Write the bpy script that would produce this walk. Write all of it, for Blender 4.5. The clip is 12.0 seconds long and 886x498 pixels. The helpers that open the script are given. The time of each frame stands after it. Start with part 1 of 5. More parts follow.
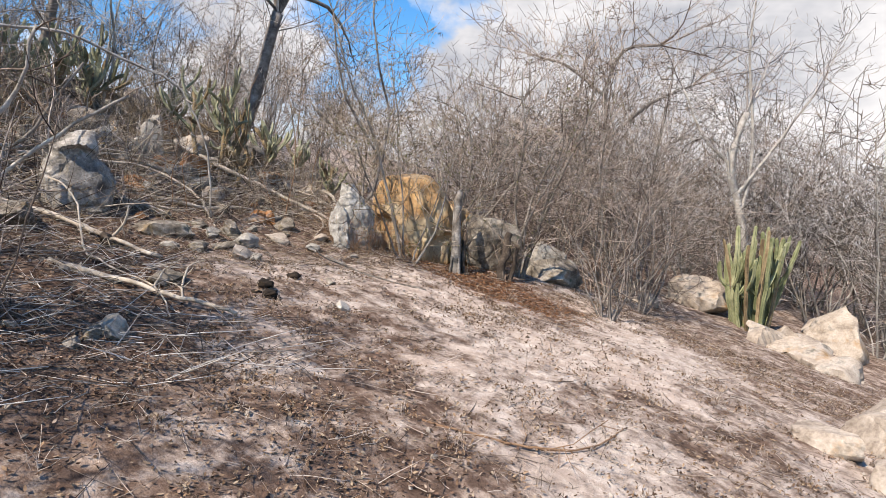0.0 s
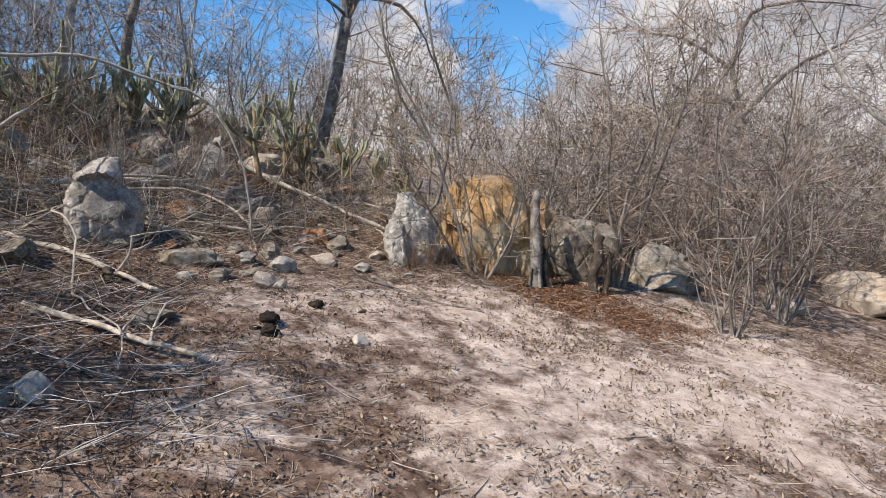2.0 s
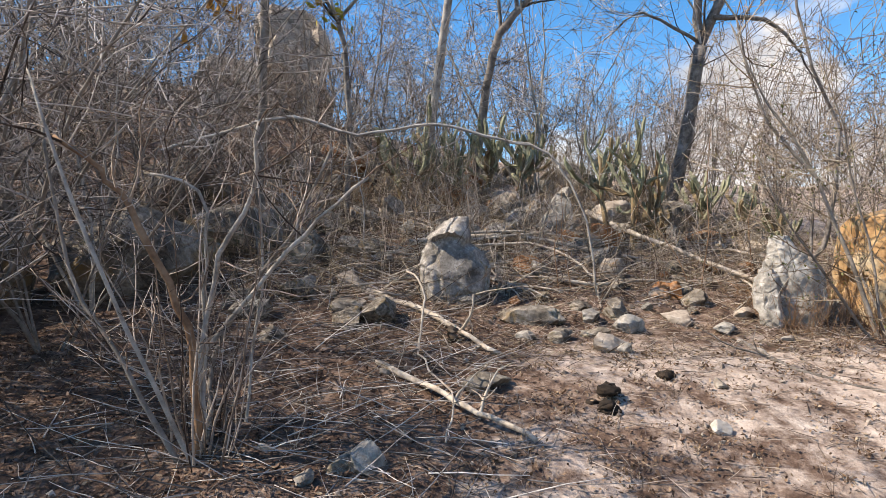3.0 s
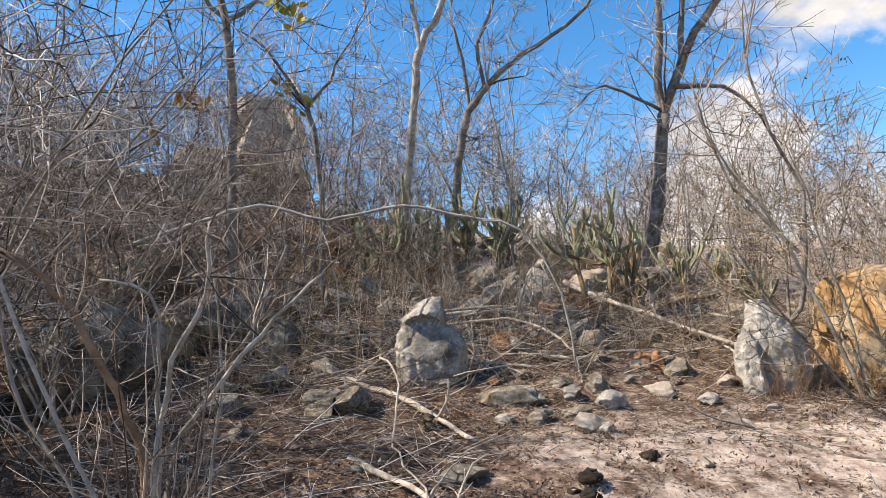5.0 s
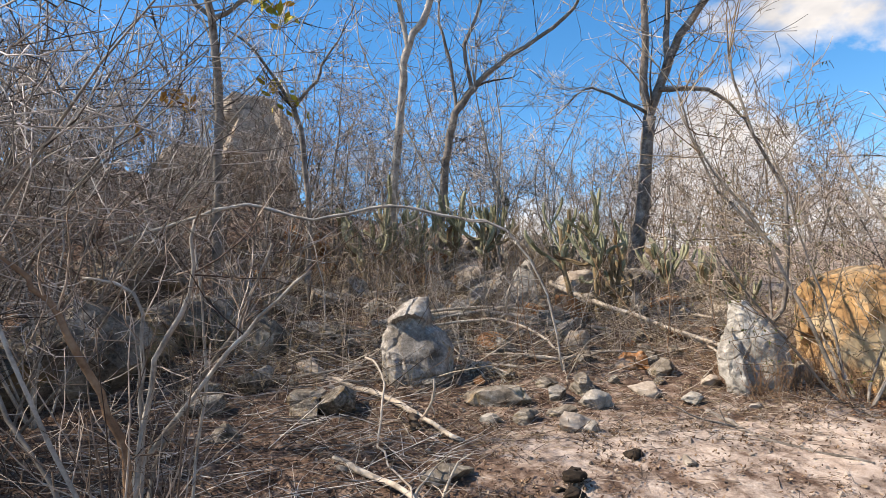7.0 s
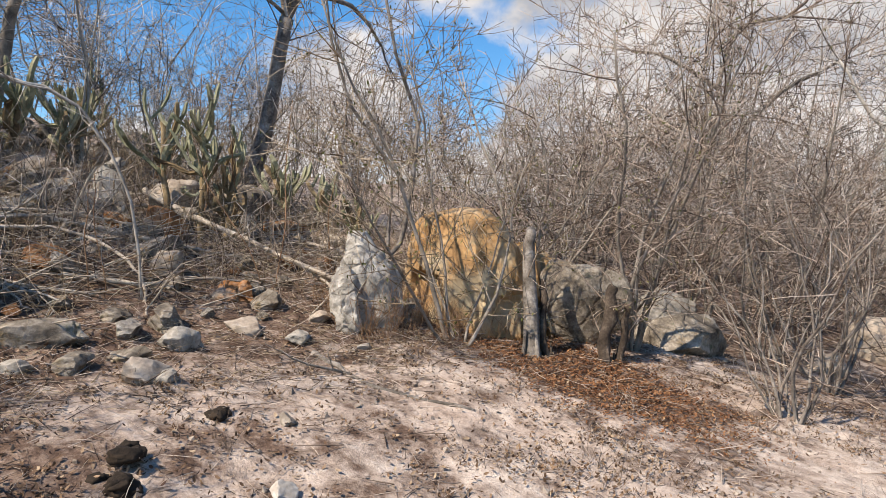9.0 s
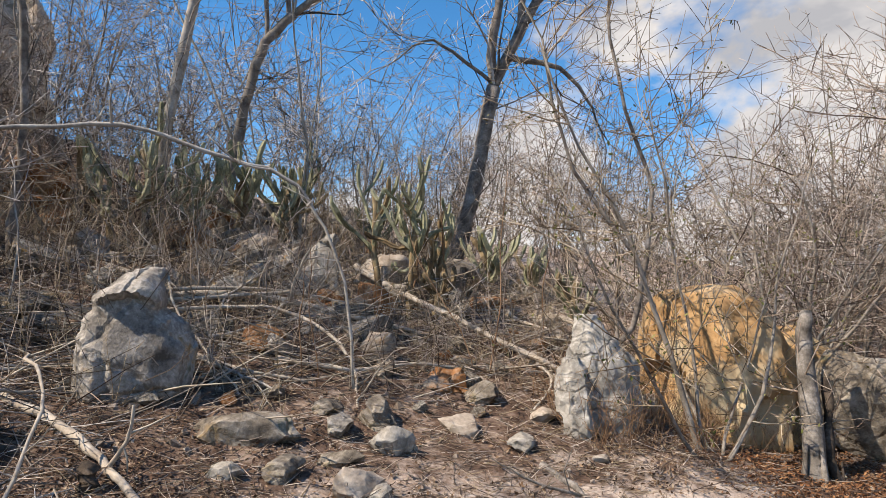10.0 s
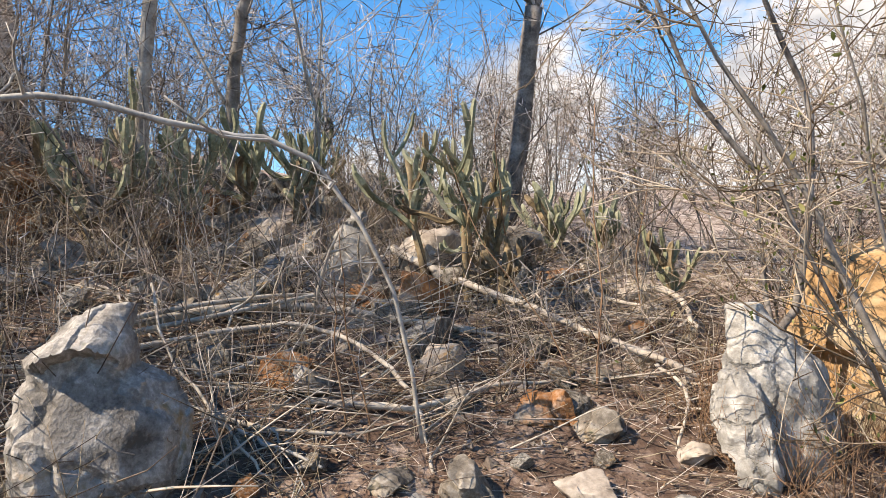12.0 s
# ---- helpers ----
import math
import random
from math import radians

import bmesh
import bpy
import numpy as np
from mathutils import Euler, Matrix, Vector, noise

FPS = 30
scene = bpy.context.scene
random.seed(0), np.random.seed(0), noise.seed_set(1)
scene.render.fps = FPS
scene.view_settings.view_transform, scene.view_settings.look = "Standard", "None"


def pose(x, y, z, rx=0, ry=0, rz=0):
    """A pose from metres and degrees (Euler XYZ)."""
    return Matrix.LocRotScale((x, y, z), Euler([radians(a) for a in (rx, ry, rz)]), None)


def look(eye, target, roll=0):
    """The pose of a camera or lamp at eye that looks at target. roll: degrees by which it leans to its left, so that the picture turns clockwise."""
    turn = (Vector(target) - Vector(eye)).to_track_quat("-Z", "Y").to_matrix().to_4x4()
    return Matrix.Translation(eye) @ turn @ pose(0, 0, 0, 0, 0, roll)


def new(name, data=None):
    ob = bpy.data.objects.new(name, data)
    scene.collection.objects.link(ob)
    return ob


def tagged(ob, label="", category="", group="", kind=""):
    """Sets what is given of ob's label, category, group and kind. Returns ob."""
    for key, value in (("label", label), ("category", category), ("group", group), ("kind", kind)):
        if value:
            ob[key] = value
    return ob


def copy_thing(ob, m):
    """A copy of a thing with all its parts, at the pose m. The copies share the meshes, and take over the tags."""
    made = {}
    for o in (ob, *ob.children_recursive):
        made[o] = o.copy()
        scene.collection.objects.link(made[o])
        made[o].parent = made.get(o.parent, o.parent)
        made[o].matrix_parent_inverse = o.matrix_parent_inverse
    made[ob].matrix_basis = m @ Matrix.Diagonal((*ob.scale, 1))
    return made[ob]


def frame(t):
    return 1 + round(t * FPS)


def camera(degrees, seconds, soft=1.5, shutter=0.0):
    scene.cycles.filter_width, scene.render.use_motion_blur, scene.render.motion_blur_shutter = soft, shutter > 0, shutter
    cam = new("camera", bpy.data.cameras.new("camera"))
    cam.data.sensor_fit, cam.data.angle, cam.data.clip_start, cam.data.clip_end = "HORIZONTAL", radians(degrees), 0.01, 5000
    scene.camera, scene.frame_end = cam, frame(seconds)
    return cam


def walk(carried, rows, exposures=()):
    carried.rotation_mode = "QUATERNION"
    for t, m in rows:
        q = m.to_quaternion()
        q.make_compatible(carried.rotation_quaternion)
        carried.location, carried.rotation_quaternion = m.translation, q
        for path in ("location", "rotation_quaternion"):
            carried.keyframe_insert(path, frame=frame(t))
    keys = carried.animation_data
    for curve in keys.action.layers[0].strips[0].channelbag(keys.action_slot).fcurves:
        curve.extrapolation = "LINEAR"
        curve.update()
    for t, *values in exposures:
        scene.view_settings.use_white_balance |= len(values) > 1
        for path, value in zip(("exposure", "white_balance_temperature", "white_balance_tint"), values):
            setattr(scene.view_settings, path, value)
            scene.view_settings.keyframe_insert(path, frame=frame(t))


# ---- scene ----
cam = camera(67.6, 12.0, 0.7)
EXPOSURES = [(0, 0.78, 7100), (1, 0.56, 7100), (1.5, 0.56, 7000), (2.5, 0.64, 7300), (3, 0.9, 7500), (5, 0.92, 7600), (6.5, 0.87, 7700), (7.5, 0.9, 7600),
             (9.5, 0.65, 7500), (10.5, 0.74, 7600), (12, 1.02, 7600)]   # seconds, stops, kelvin
HILL = pose(0, 0, 0, 0, 13, 0)   # the path was drawn square to the hillside, which climbs 13 degrees towards -x
PATH = [
    (0, (0.102, -0.013, 1.361), (-1.101, 1.55, 1.028), 14.5),
    (0.5, (0.228, 0.258, 1.397), (-0.953, 1.839, 1.072), 12.6),
    (0.6, (0.238, 0.334, 1.417), (-0.915, 1.941, 1.122), 13.2),
    (1, (0.182, 0.568, 1.415), (-1.191, 1.988, 1.101), 10.2),
    (1.5, (0.08, 0.938, 1.378), (-1.23, 2.399, 0.992), 15.6),
    (2, (-0.075, 1.218, 1.377), (-1.576, 2.479, 0.979), 8.8),
    (2.5, (-0.33, 1.449, 1.398), (-2.188, 2.132, 1.109), 5.6),
    (3, (-0.491, 1.541, 1.374), (-2.435, 1.84, 1.009), 1.4),
    (3.2, (-0.505, 1.562, 1.33), (-2.471, 1.742, 1.013), -1.5),
    (4.8, (-0.548, 1.678, 1.451), (-2.512, 1.996, 1.247), -1.2),
    (5, (-0.556, 1.671, 1.452), (-2.52, 2.012, 1.296), -1.5),
    (5.5, (-0.548, 1.658, 1.455), (-2.497, 2.098, 1.363), -0.8),
    (6, (-0.567, 1.654, 1.43), (-2.524, 2.049, 1.304), -2.3),
    (6.5, (-0.557, 1.662, 1.443), (-2.532, 1.955, 1.323), -2.8),
    (7, (-0.546, 1.677, 1.443), (-2.504, 2.056, 1.29), -1.2),
    (7.5, (-0.533, 1.813, 1.425), (-2.272, 2.763, 1.153), 4.5),
    (7.7, (-0.574, 1.822, 1.403), (-2.224, 2.915, 1.11), 7.0),
    (9.3, (-1.586, 2.197, 1.237), (-3.008, 3.573, 0.945), 9.0),
    (9.5, (-1.729, 2.222, 1.257), (-3.245, 3.501, 0.998), 6.3),
    (10, (-2.0, 2.295, 1.25), (-3.778, 3.192, 1.069), 6.9),
    (10.5, (-2.25, 2.418, 1.236), (-3.894, 3.469, 0.796), 5.6),
    (11, (-2.594, 2.561, 1.209), (-4.253, 3.607, 0.82), 5.9),
    (11.5, (-2.868, 2.61, 1.25), (-4.687, 3.363, 0.897), 1.8),
    (12, (-3.247, 2.593, 1.26), (-5.028, 3.44, 0.928), 1.1),
]
walk(cam, [(t, HILL @ look(eye, target, roll)) for t, eye, target, roll in PATH], exposures=[(t, stops, kelvin, 13) for t, stops, kelvin in EXPOSURES])

# ---- world, sun ----
world = bpy.data.worlds.new("sky")
scene.world = world
world.use_nodes = True
wn, wl = world.node_tree.nodes, world.node_tree.links
wn.clear()
SUN_EL = 48.0


def wnode(kind, **kw):
    n = wn.new(kind)
    for k, v in kw.items():
        if k in n.inputs:
            n.inputs[k].default_value = v
    return n


sky = wn.new("ShaderNodeTexSky")
sky.sky_type, sky.sun_disc = "NISHITA", False
sky.sun_elevation, sky.sun_rotation = radians(SUN_EL), radians(183)
sky.air_density, sky.dust_density, sky.ozone_density = 1.0, 0.3, 3.0
deep = wn.new("ShaderNodeHueSaturation")
deep.inputs["Saturation"].default_value, deep.inputs["Value"].default_value = 1.36, 1.4
wl.new(sky.outputs[0], deep.inputs["Color"])
co = wn.new("ShaderNodeTexCoord")
mp = wn.new("ShaderNodeMapping")
mp.inputs["Location"].default_value = (0.35, 0.1, 0.3)
mp.inputs["Scale"].default_value = (1.0, 1.0, 2.0)
wl.new(co.outputs["Generated"], mp.inputs["Vector"])
puff = wnode("ShaderNodeTexNoise", Scale=2.3, Detail=7.0, Roughness=0.56, Distortion=0.3)
wl.new(mp.outputs[0], puff.inputs["Vector"])
edge = wn.new("ShaderNodeValToRGB")
edge.color_ramp.elements[0].position, edge.color_ramp.elements[1].position = 0.49, 0.57
split = wn.new("ShaderNodeSeparateXYZ")
wl.new(co.outputs["Generated"], split.inputs[0])
bank = wn.new("ShaderNodeMath")   # the cloud bank thickens towards +y
bank.operation = "MULTIPLY_ADD"
wl.new(split.outputs["Y"], bank.inputs[0])
bank.inputs[1].default_value = 0.24
wl.new(puff.outputs["Fac"], bank.inputs[2])
high = wn.new("ShaderNodeMath")
high.operation = "MULTIPLY_ADD"
wl.new(split.outputs["Z"], high.inputs[0])
high.inputs[1].default_value = -0.33
wl.new(bank.outputs[0], high.inputs[2])
wl.new(high.outputs[0], edge.inputs["Fac"])
body = wnode("ShaderNodeTexNoise", Scale=4.0, Detail=5.0, Roughness=0.6)
wl.new(mp.outputs[0], body.inputs["Vector"])
tone = wn.new("ShaderNodeValToRGB")
tone.color_ramp.elements[0].position, tone.color_ramp.elements[1].position = 0.38, 0.6
tone.color_ramp.elements[0].color, tone.color_ramp.elements[1].color = (3.0, 3.3, 3.9, 1), (5.6, 5.8, 6.2, 1)
wl.new(body.outputs["Fac"], tone.inputs["Fac"])
mixs = wn.new("ShaderNodeMix")
mixs.data_type = "RGBA"
wl.new(edge.outputs["Color"], mixs.inputs[0])
wl.new(deep.outputs[0], mixs.inputs[6])
wl.new(tone.outputs[0], mixs.inputs[7])
bg = wn.new("ShaderNodeBackground")
bg.inputs["Strength"].default_value = 0.10
wl.new(mixs.outputs[2], bg.inputs[0])
wout = wn.new("ShaderNodeOutputWorld")
wl.new(bg.outputs[0], wout.inputs[0])

sun = new("sun", bpy.data.lights.new("sun", "SUN"))
sun.data.energy, sun.data.angle, sun.data.color = 5.0, radians(0.53), (1.0, 0.93, 0.83)
sun.matrix_world = look((0, 0, 40), (2.0, 40 / math.tan(radians(SUN_EL)), 0))


# ---- materials ----
def material(name, stops, scale=6.0, fine=40.0, rough=0.9, bump=0.4, spread=0.02, island=0.0, rand=0.0, blotch=None, detail=8.0, crack=0.0):
    """stops: (position, colour) of the coarse noise; fine: scale of the grain; blotch: (colour, scale, low, high) of patches."""
    m = bpy.data.materials.new(name)
    m.use_nodes = True
    nt = m.node_tree
    n, l = nt.nodes, nt.links
    bsdf = n["Principled BSDF"]
    bsdf.inputs["Roughness"].default_value = rough
    bsdf.inputs["Specular IOR Level"].default_value = 0.25
    tc = n.new("ShaderNodeTexCoord")

    def tex(sc, det=detail, ro=0.6):
        t = n.new("ShaderNodeTexNoise")
        t.inputs["Scale"].default_value, t.inputs["Detail"].default_value, t.inputs["Roughness"].default_value = sc, det, ro
        l.new(tc.outputs["Object"], t.inputs["Vector"])
        return t

    coarse, grain = tex(scale), tex(fine, 4.0, 0.7)
    add = n.new("ShaderNodeMath")
    add.operation = "MULTIPLY_ADD"
    l.new(grain.outputs["Fac"], add.inputs[0])
    add.inputs[1].default_value = 0.45
    l.new(coarse.outputs["Fac"], add.inputs[2])
    fac = n.new("ShaderNodeMath")
    fac.operation = "SUBTRACT"
    l.new(add.outputs[0], fac.inputs[0])
    fac.inputs[1].default_value = 0.225
    last = fac
    if island or rand:
        g = n.new("ShaderNodeNewGeometry" if island else "ShaderNodeObjectInfo")
        k = n.new("ShaderNodeMath")
        k.operation = "MULTIPLY_ADD"
        l.new(g.outputs["Random Per Island" if island else "Random"], k.inputs[0])
        k.inputs[1].default_value = island or rand
        k2 = n.new("ShaderNodeMath")
        k2.operation = "SUBTRACT"
        l.new(fac.outputs[0], k2.inputs[0])
        k2.inputs[1].default_value = (island or rand) / 2
        l.new(k2.outputs[0], k.inputs[2])
        last = k
    ramp = n.new("ShaderNodeValToRGB")
    e = ramp.color_ramp.elements
    while len(e) < len(stops):
        e.new(0.5)
    for el, (p, c) in zip(e, stops):
        el.position, el.color = p, (*[0.74 * q for q in c], 1)
    l.new(last.outputs[0], ramp.inputs["Fac"])
    colour = ramp.outputs[0]
    if blotch:
        for bc, bs, lo, hi in blotch:
            bt = tex(bs, 6.0, 0.62)
            br = n.new("ShaderNodeMapRange")
            br.inputs["From Min"].default_value, br.inputs["From Max"].default_value = lo, hi
            l.new(bt.outputs["Fac"], br.inputs["Value"])
            mx = n.new("ShaderNodeMix")
            mx.data_type = "RGBA"
            l.new(br.outputs[0], mx.inputs[0])
            l.new(colour, mx.inputs[6])
            mx.inputs[7].default_value = (*[0.74 * q for q in bc], 1)
            colour = mx.outputs[2]
    l.new(colour, bsdf.inputs["Base Color"])
    if bump:
        b = n.new("ShaderNodeBump")
        b.inputs["Strength"].default_value, b.inputs["Distance"].default_value = bump, spread
        height = add.outputs[0]
        if crack:
            v = n.new("ShaderNodeTexVoronoi")
            v.feature = "DISTANCE_TO_EDGE"
            v.inputs["Scale"].default_value = crack
            wob = n.new("ShaderNodeMix")
            wob.data_type = "VECTOR"
            wob.inputs[0].default_value = 0.12
            l.new(tc.outputs["Object"], wob.inputs[4])
            l.new(coarse.outputs["Color"], wob.inputs[5])
            l.new(wob.outputs[1], v.inputs["Vector"])
            cr = n.new("ShaderNodeMapRange")
            cr.inputs["From Max"].default_value = 0.05
            l.new(v.outputs["Distance"], cr.inputs["Value"])
            sm = n.new("ShaderNodeMath")
            sm.operation = "ADD"
            l.new(cr.outputs[0], sm.inputs[0])
            l.new(add.outputs[0], sm.inputs[1])
            height = sm.outputs[0]
        l.new(height, b.inputs["Height"])
        l.new(b.outputs[0], bsdf.inputs["Normal"])
    return m


ROCK_GREY = material("grey_rock", [(0.32, (0.07, 0.058, 0.047)), (0.5, (0.22, 0.19, 0.155)), (0.72, (0.52, 0.475, 0.41))], 5, 45, 0.9, 0.8, 0.02,
                     blotch=[((0.30, 0.20, 0.09), 3.1, 0.57, 0.70), ((0.12, 0.13, 0.08), 6.0, 0.60, 0.70)], crack=3.0)
ROCK_LICHEN = material("lichened_rock", [(0.32, (0.10, 0.09, 0.08)), (0.5, (0.29, 0.27, 0.245)), (0.72, (0.72, 0.69, 0.65))], 5, 45, 0.9, 0.9, 0.02,
                       blotch=[((0.46, 0.27, 0.09), 2.6, 0.60, 0.68), ((0.17, 0.17, 0.11), 5.0, 0.58, 0.68)], crack=2.4)
ROCK_WHITE = material("pale_rock", [(0.3, (0.16, 0.14, 0.115)), (0.48, (0.36, 0.335, 0.295)), (0.7, (0.60, 0.57, 0.52))], 6, 40, 0.9, 0.8, 0.02,
                      blotch=[((0.14, 0.14, 0.13), 5.0, 0.56, 0.66)], crack=4.0)
ROCK_BRIGHT = material("bright_limestone", [(0.3, (0.17, 0.16, 0.145)), (0.47, (0.34, 0.325, 0.295)), (0.70, (0.72, 0.70, 0.66))], 6, 40, 0.9, 0.9, 0.02,
                       blotch=[((0.20, 0.19, 0.17), 5.0, 0.56, 0.66)], crack=4.0)
ROCK_ORANGE = material("orange_rock", [(0.3, (0.28, 0.155, 0.07)), (0.5, (0.51, 0.315, 0.15)), (0.72, (0.68, 0.51, 0.32))], 3.5, 30, 0.92, 0.55, 0.02,
                       blotch=[((0.52, 0.45, 0.32), 1.6, 0.50, 0.64), ((0.25, 0.20, 0.12), 5.0, 0.62, 0.72)])
ROCK_RUST = material("rust_rock", [(0.3, (0.13, 0.06, 0.03)), (0.5, (0.33, 0.15, 0.06)), (0.72, (0.46, 0.34, 0.25))], 5, 40, 0.92, 0.8, 0.02,
                     blotch=[((0.30, 0.28, 0.25), 3.0, 0.55, 0.66)], crack=3.0)
ROCK_TAN = material("tan_rock", [(0.3, (0.22, 0.175, 0.14)), (0.5, (0.44, 0.375, 0.31)), (0.72, (0.62, 0.56, 0.49))], 4, 35, 0.92, 0.6, 0.02,
                    blotch=[((0.38, 0.24, 0.12), 2.6, 0.58, 0.70), ((0.2, 0.18, 0.15), 4.0, 0.57, 0.68)], crack=1.5)
PEBBLE = material("pebble", [(0.25, (0.22, 0.19, 0.16)), (0.5, (0.42, 0.38, 0.33)), (0.8, (0.62, 0.59, 0.55))], 9, 60, 0.9, 0.5, 0.01, rand=0.5)
GRIT = material("grit", [(0.2, (0.14, 0.11, 0.09)), (0.5, (0.30, 0.25, 0.21)), (0.8, (0.46, 0.41, 0.36))], 30, 90, 0.9, 0.3, 0.005, island=0.6)
BARK_DARK = material("dark_bark", [(0.3, (0.08, 0.068, 0.06)), (0.5, (0.21, 0.185, 0.165)), (0.75, (0.42, 0.39, 0.36))], 9, 60, 0.92, 0.7, 0.01)
BARK_PALE = material("pale_bark", [(0.3, (0.20, 0.18, 0.16)), (0.5, (0.42, 0.39, 0.35)), (0.75, (0.62, 0.60, 0.56))], 9, 50, 0.88, 0.4, 0.006)
BARK_GREY = material("grey_bark", [(0.3, (0.12, 0.105, 0.09)), (0.5, (0.24, 0.215, 0.19)), (0.75, (0.40, 0.37, 0.34))], 9, 50, 0.9, 0.5, 0.008)
TWIG_GREY = material("grey_twig", [(0.15, (0.05, 0.043, 0.04)), (0.5, (0.31, 0.28, 0.26)), (0.85, (0.74, 0.70, 0.67))], 3, 30, 0.85, 0, island=0.85)
TWIG_BROWN = material("brown_twig", [(0.15, (0.06, 0.042, 0.034)), (0.5, (0.25, 0.19, 0.15)), (0.85, (0.62, 0.53, 0.46))], 3, 30, 0.88, 0, island=0.85)
TWIG_TAN = material("tan_twig", [(0.15, (0.10, 0.07, 0.045)), (0.5, (0.29, 0.22, 0.155)), (0.85, (0.54, 0.46, 0.36))], 3, 30, 0.88, 0, island=0.85)
STICK = material("bleached_stick", [(0.3, (0.27, 0.225, 0.185)), (0.5, (0.48, 0.42, 0.35)), (0.75, (0.68, 0.63, 0.56))], 8, 50, 0.85, 0.4, 0.004)
STICK_BROWN = material("brown_stick", [(0.3, (0.15, 0.085, 0.05)), (0.5, (0.29, 0.175, 0.105)), (0.75, (0.42, 0.29, 0.19))], 7, 50, 0.8, 0.3, 0.004)
WEATHERED = material("weathered_wood", [(0.3, (0.07, 0.06, 0.05)), (0.5, (0.21, 0.19, 0.17)), (0.7, (0.46, 0.43, 0.40))], 7, 50, 0.92, 0.8, 0.012)
STUMP = material("dark_stump", [(0.3, (0.025, 0.019, 0.015)), (0.5, (0.075, 0.058, 0.046)), (0.75, (0.22, 0.18, 0.15))], 7, 40, 0.95, 0.9, 0.015)
CACTUS = material("cactus_skin", [(0.25, (0.12, 0.125, 0.07)), (0.5, (0.28, 0.285, 0.18)), (0.75, (0.50, 0.49, 0.34))], 5, 40, 0.75, 0.3, 0.004, rand=0.25,
                  blotch=[((0.30, 0.25, 0.13), 2.5, 0.60, 0.72)])
CACTUS_DRY = material("dry_cactus", [(0.25, (0.12, 0.085, 0.05)), (0.5, (0.27, 0.20, 0.115)), (0.75, (0.42, 0.33, 0.20))], 5, 40, 0.85, 0.4, 0.006, rand=0.3)
CACTUS_PALE = material("pale_cactus", [(0.25, (0.12, 0.14, 0.07)), (0.5, (0.25, 0.27, 0.14)), (0.75, (0.42, 0.42, 0.26))], 5, 40, 0.75, 0.3, 0.004, rand=0.25)
LEAF_DEAD = material("dead_leaf", [(0.1, (0.07, 0.042, 0.027)), (0.4, (0.17, 0.105, 0.065)), (0.65, (0.29, 0.19, 0.12)), (0.95, (0.45, 0.36, 0.26))], 20, 60, 0.85, 0, island=0.8)
LEAF_MOULD = material("mouldering_leaf", [(0.1, (0.055, 0.03, 0.022)), (0.4, (0.14, 0.08, 0.056)), (0.7, (0.25, 0.16, 0.115)), (0.95, (0.42, 0.33, 0.26))], 20, 60, 0.85, 0, island=0.8)
LEAF_RED = material("russet_leaf", [(0.1, (0.11, 0.045, 0.022)), (0.5, (0.25, 0.11, 0.05)), (0.95, (0.40, 0.22, 0.11))], 20, 60, 0.85, 0, island=0.8)
LEAF_YELLOW = material("yellowing_leaf", [(0.1, (0.20, 0.24, 0.03)), (0.45, (0.50, 0.43, 0.05)), (0.9, (0.62, 0.33, 0.04))], 20, 60, 0.7, 0, island=0.9)
LEAF_RUST = material("rusty_leaf", [(0.1, (0.22, 0.09, 0.02)), (0.5, (0.45, 0.22, 0.04)), (0.9, (0.58, 0.36, 0.09))], 20, 60, 0.7, 0, island=0.9)
LEAF_GREEN = material("olive_leaf", [(0.1, (0.07, 0.085, 0.02)), (0.5, (0.15, 0.16, 0.05)), (0.9, (0.26, 0.24, 0.09))], 20, 60, 0.7, 0, island=0.9)
STRAW = material("dry_grass", [(0.1, (0.17, 0.125, 0.08)), (0.5, (0.33, 0.26, 0.175)), (0.9, (0.50, 0.42, 0.30))], 9, 40, 0.85, 0, island=0.8)
DUNG = material("cow_dung", [(0.3, (0.012, 0.009, 0.007)), (0.5, (0.03, 0.022, 0.016)), (0.75, (0.07, 0.05, 0.036))], 14, 70, 0.95, 0.9, 0.01)


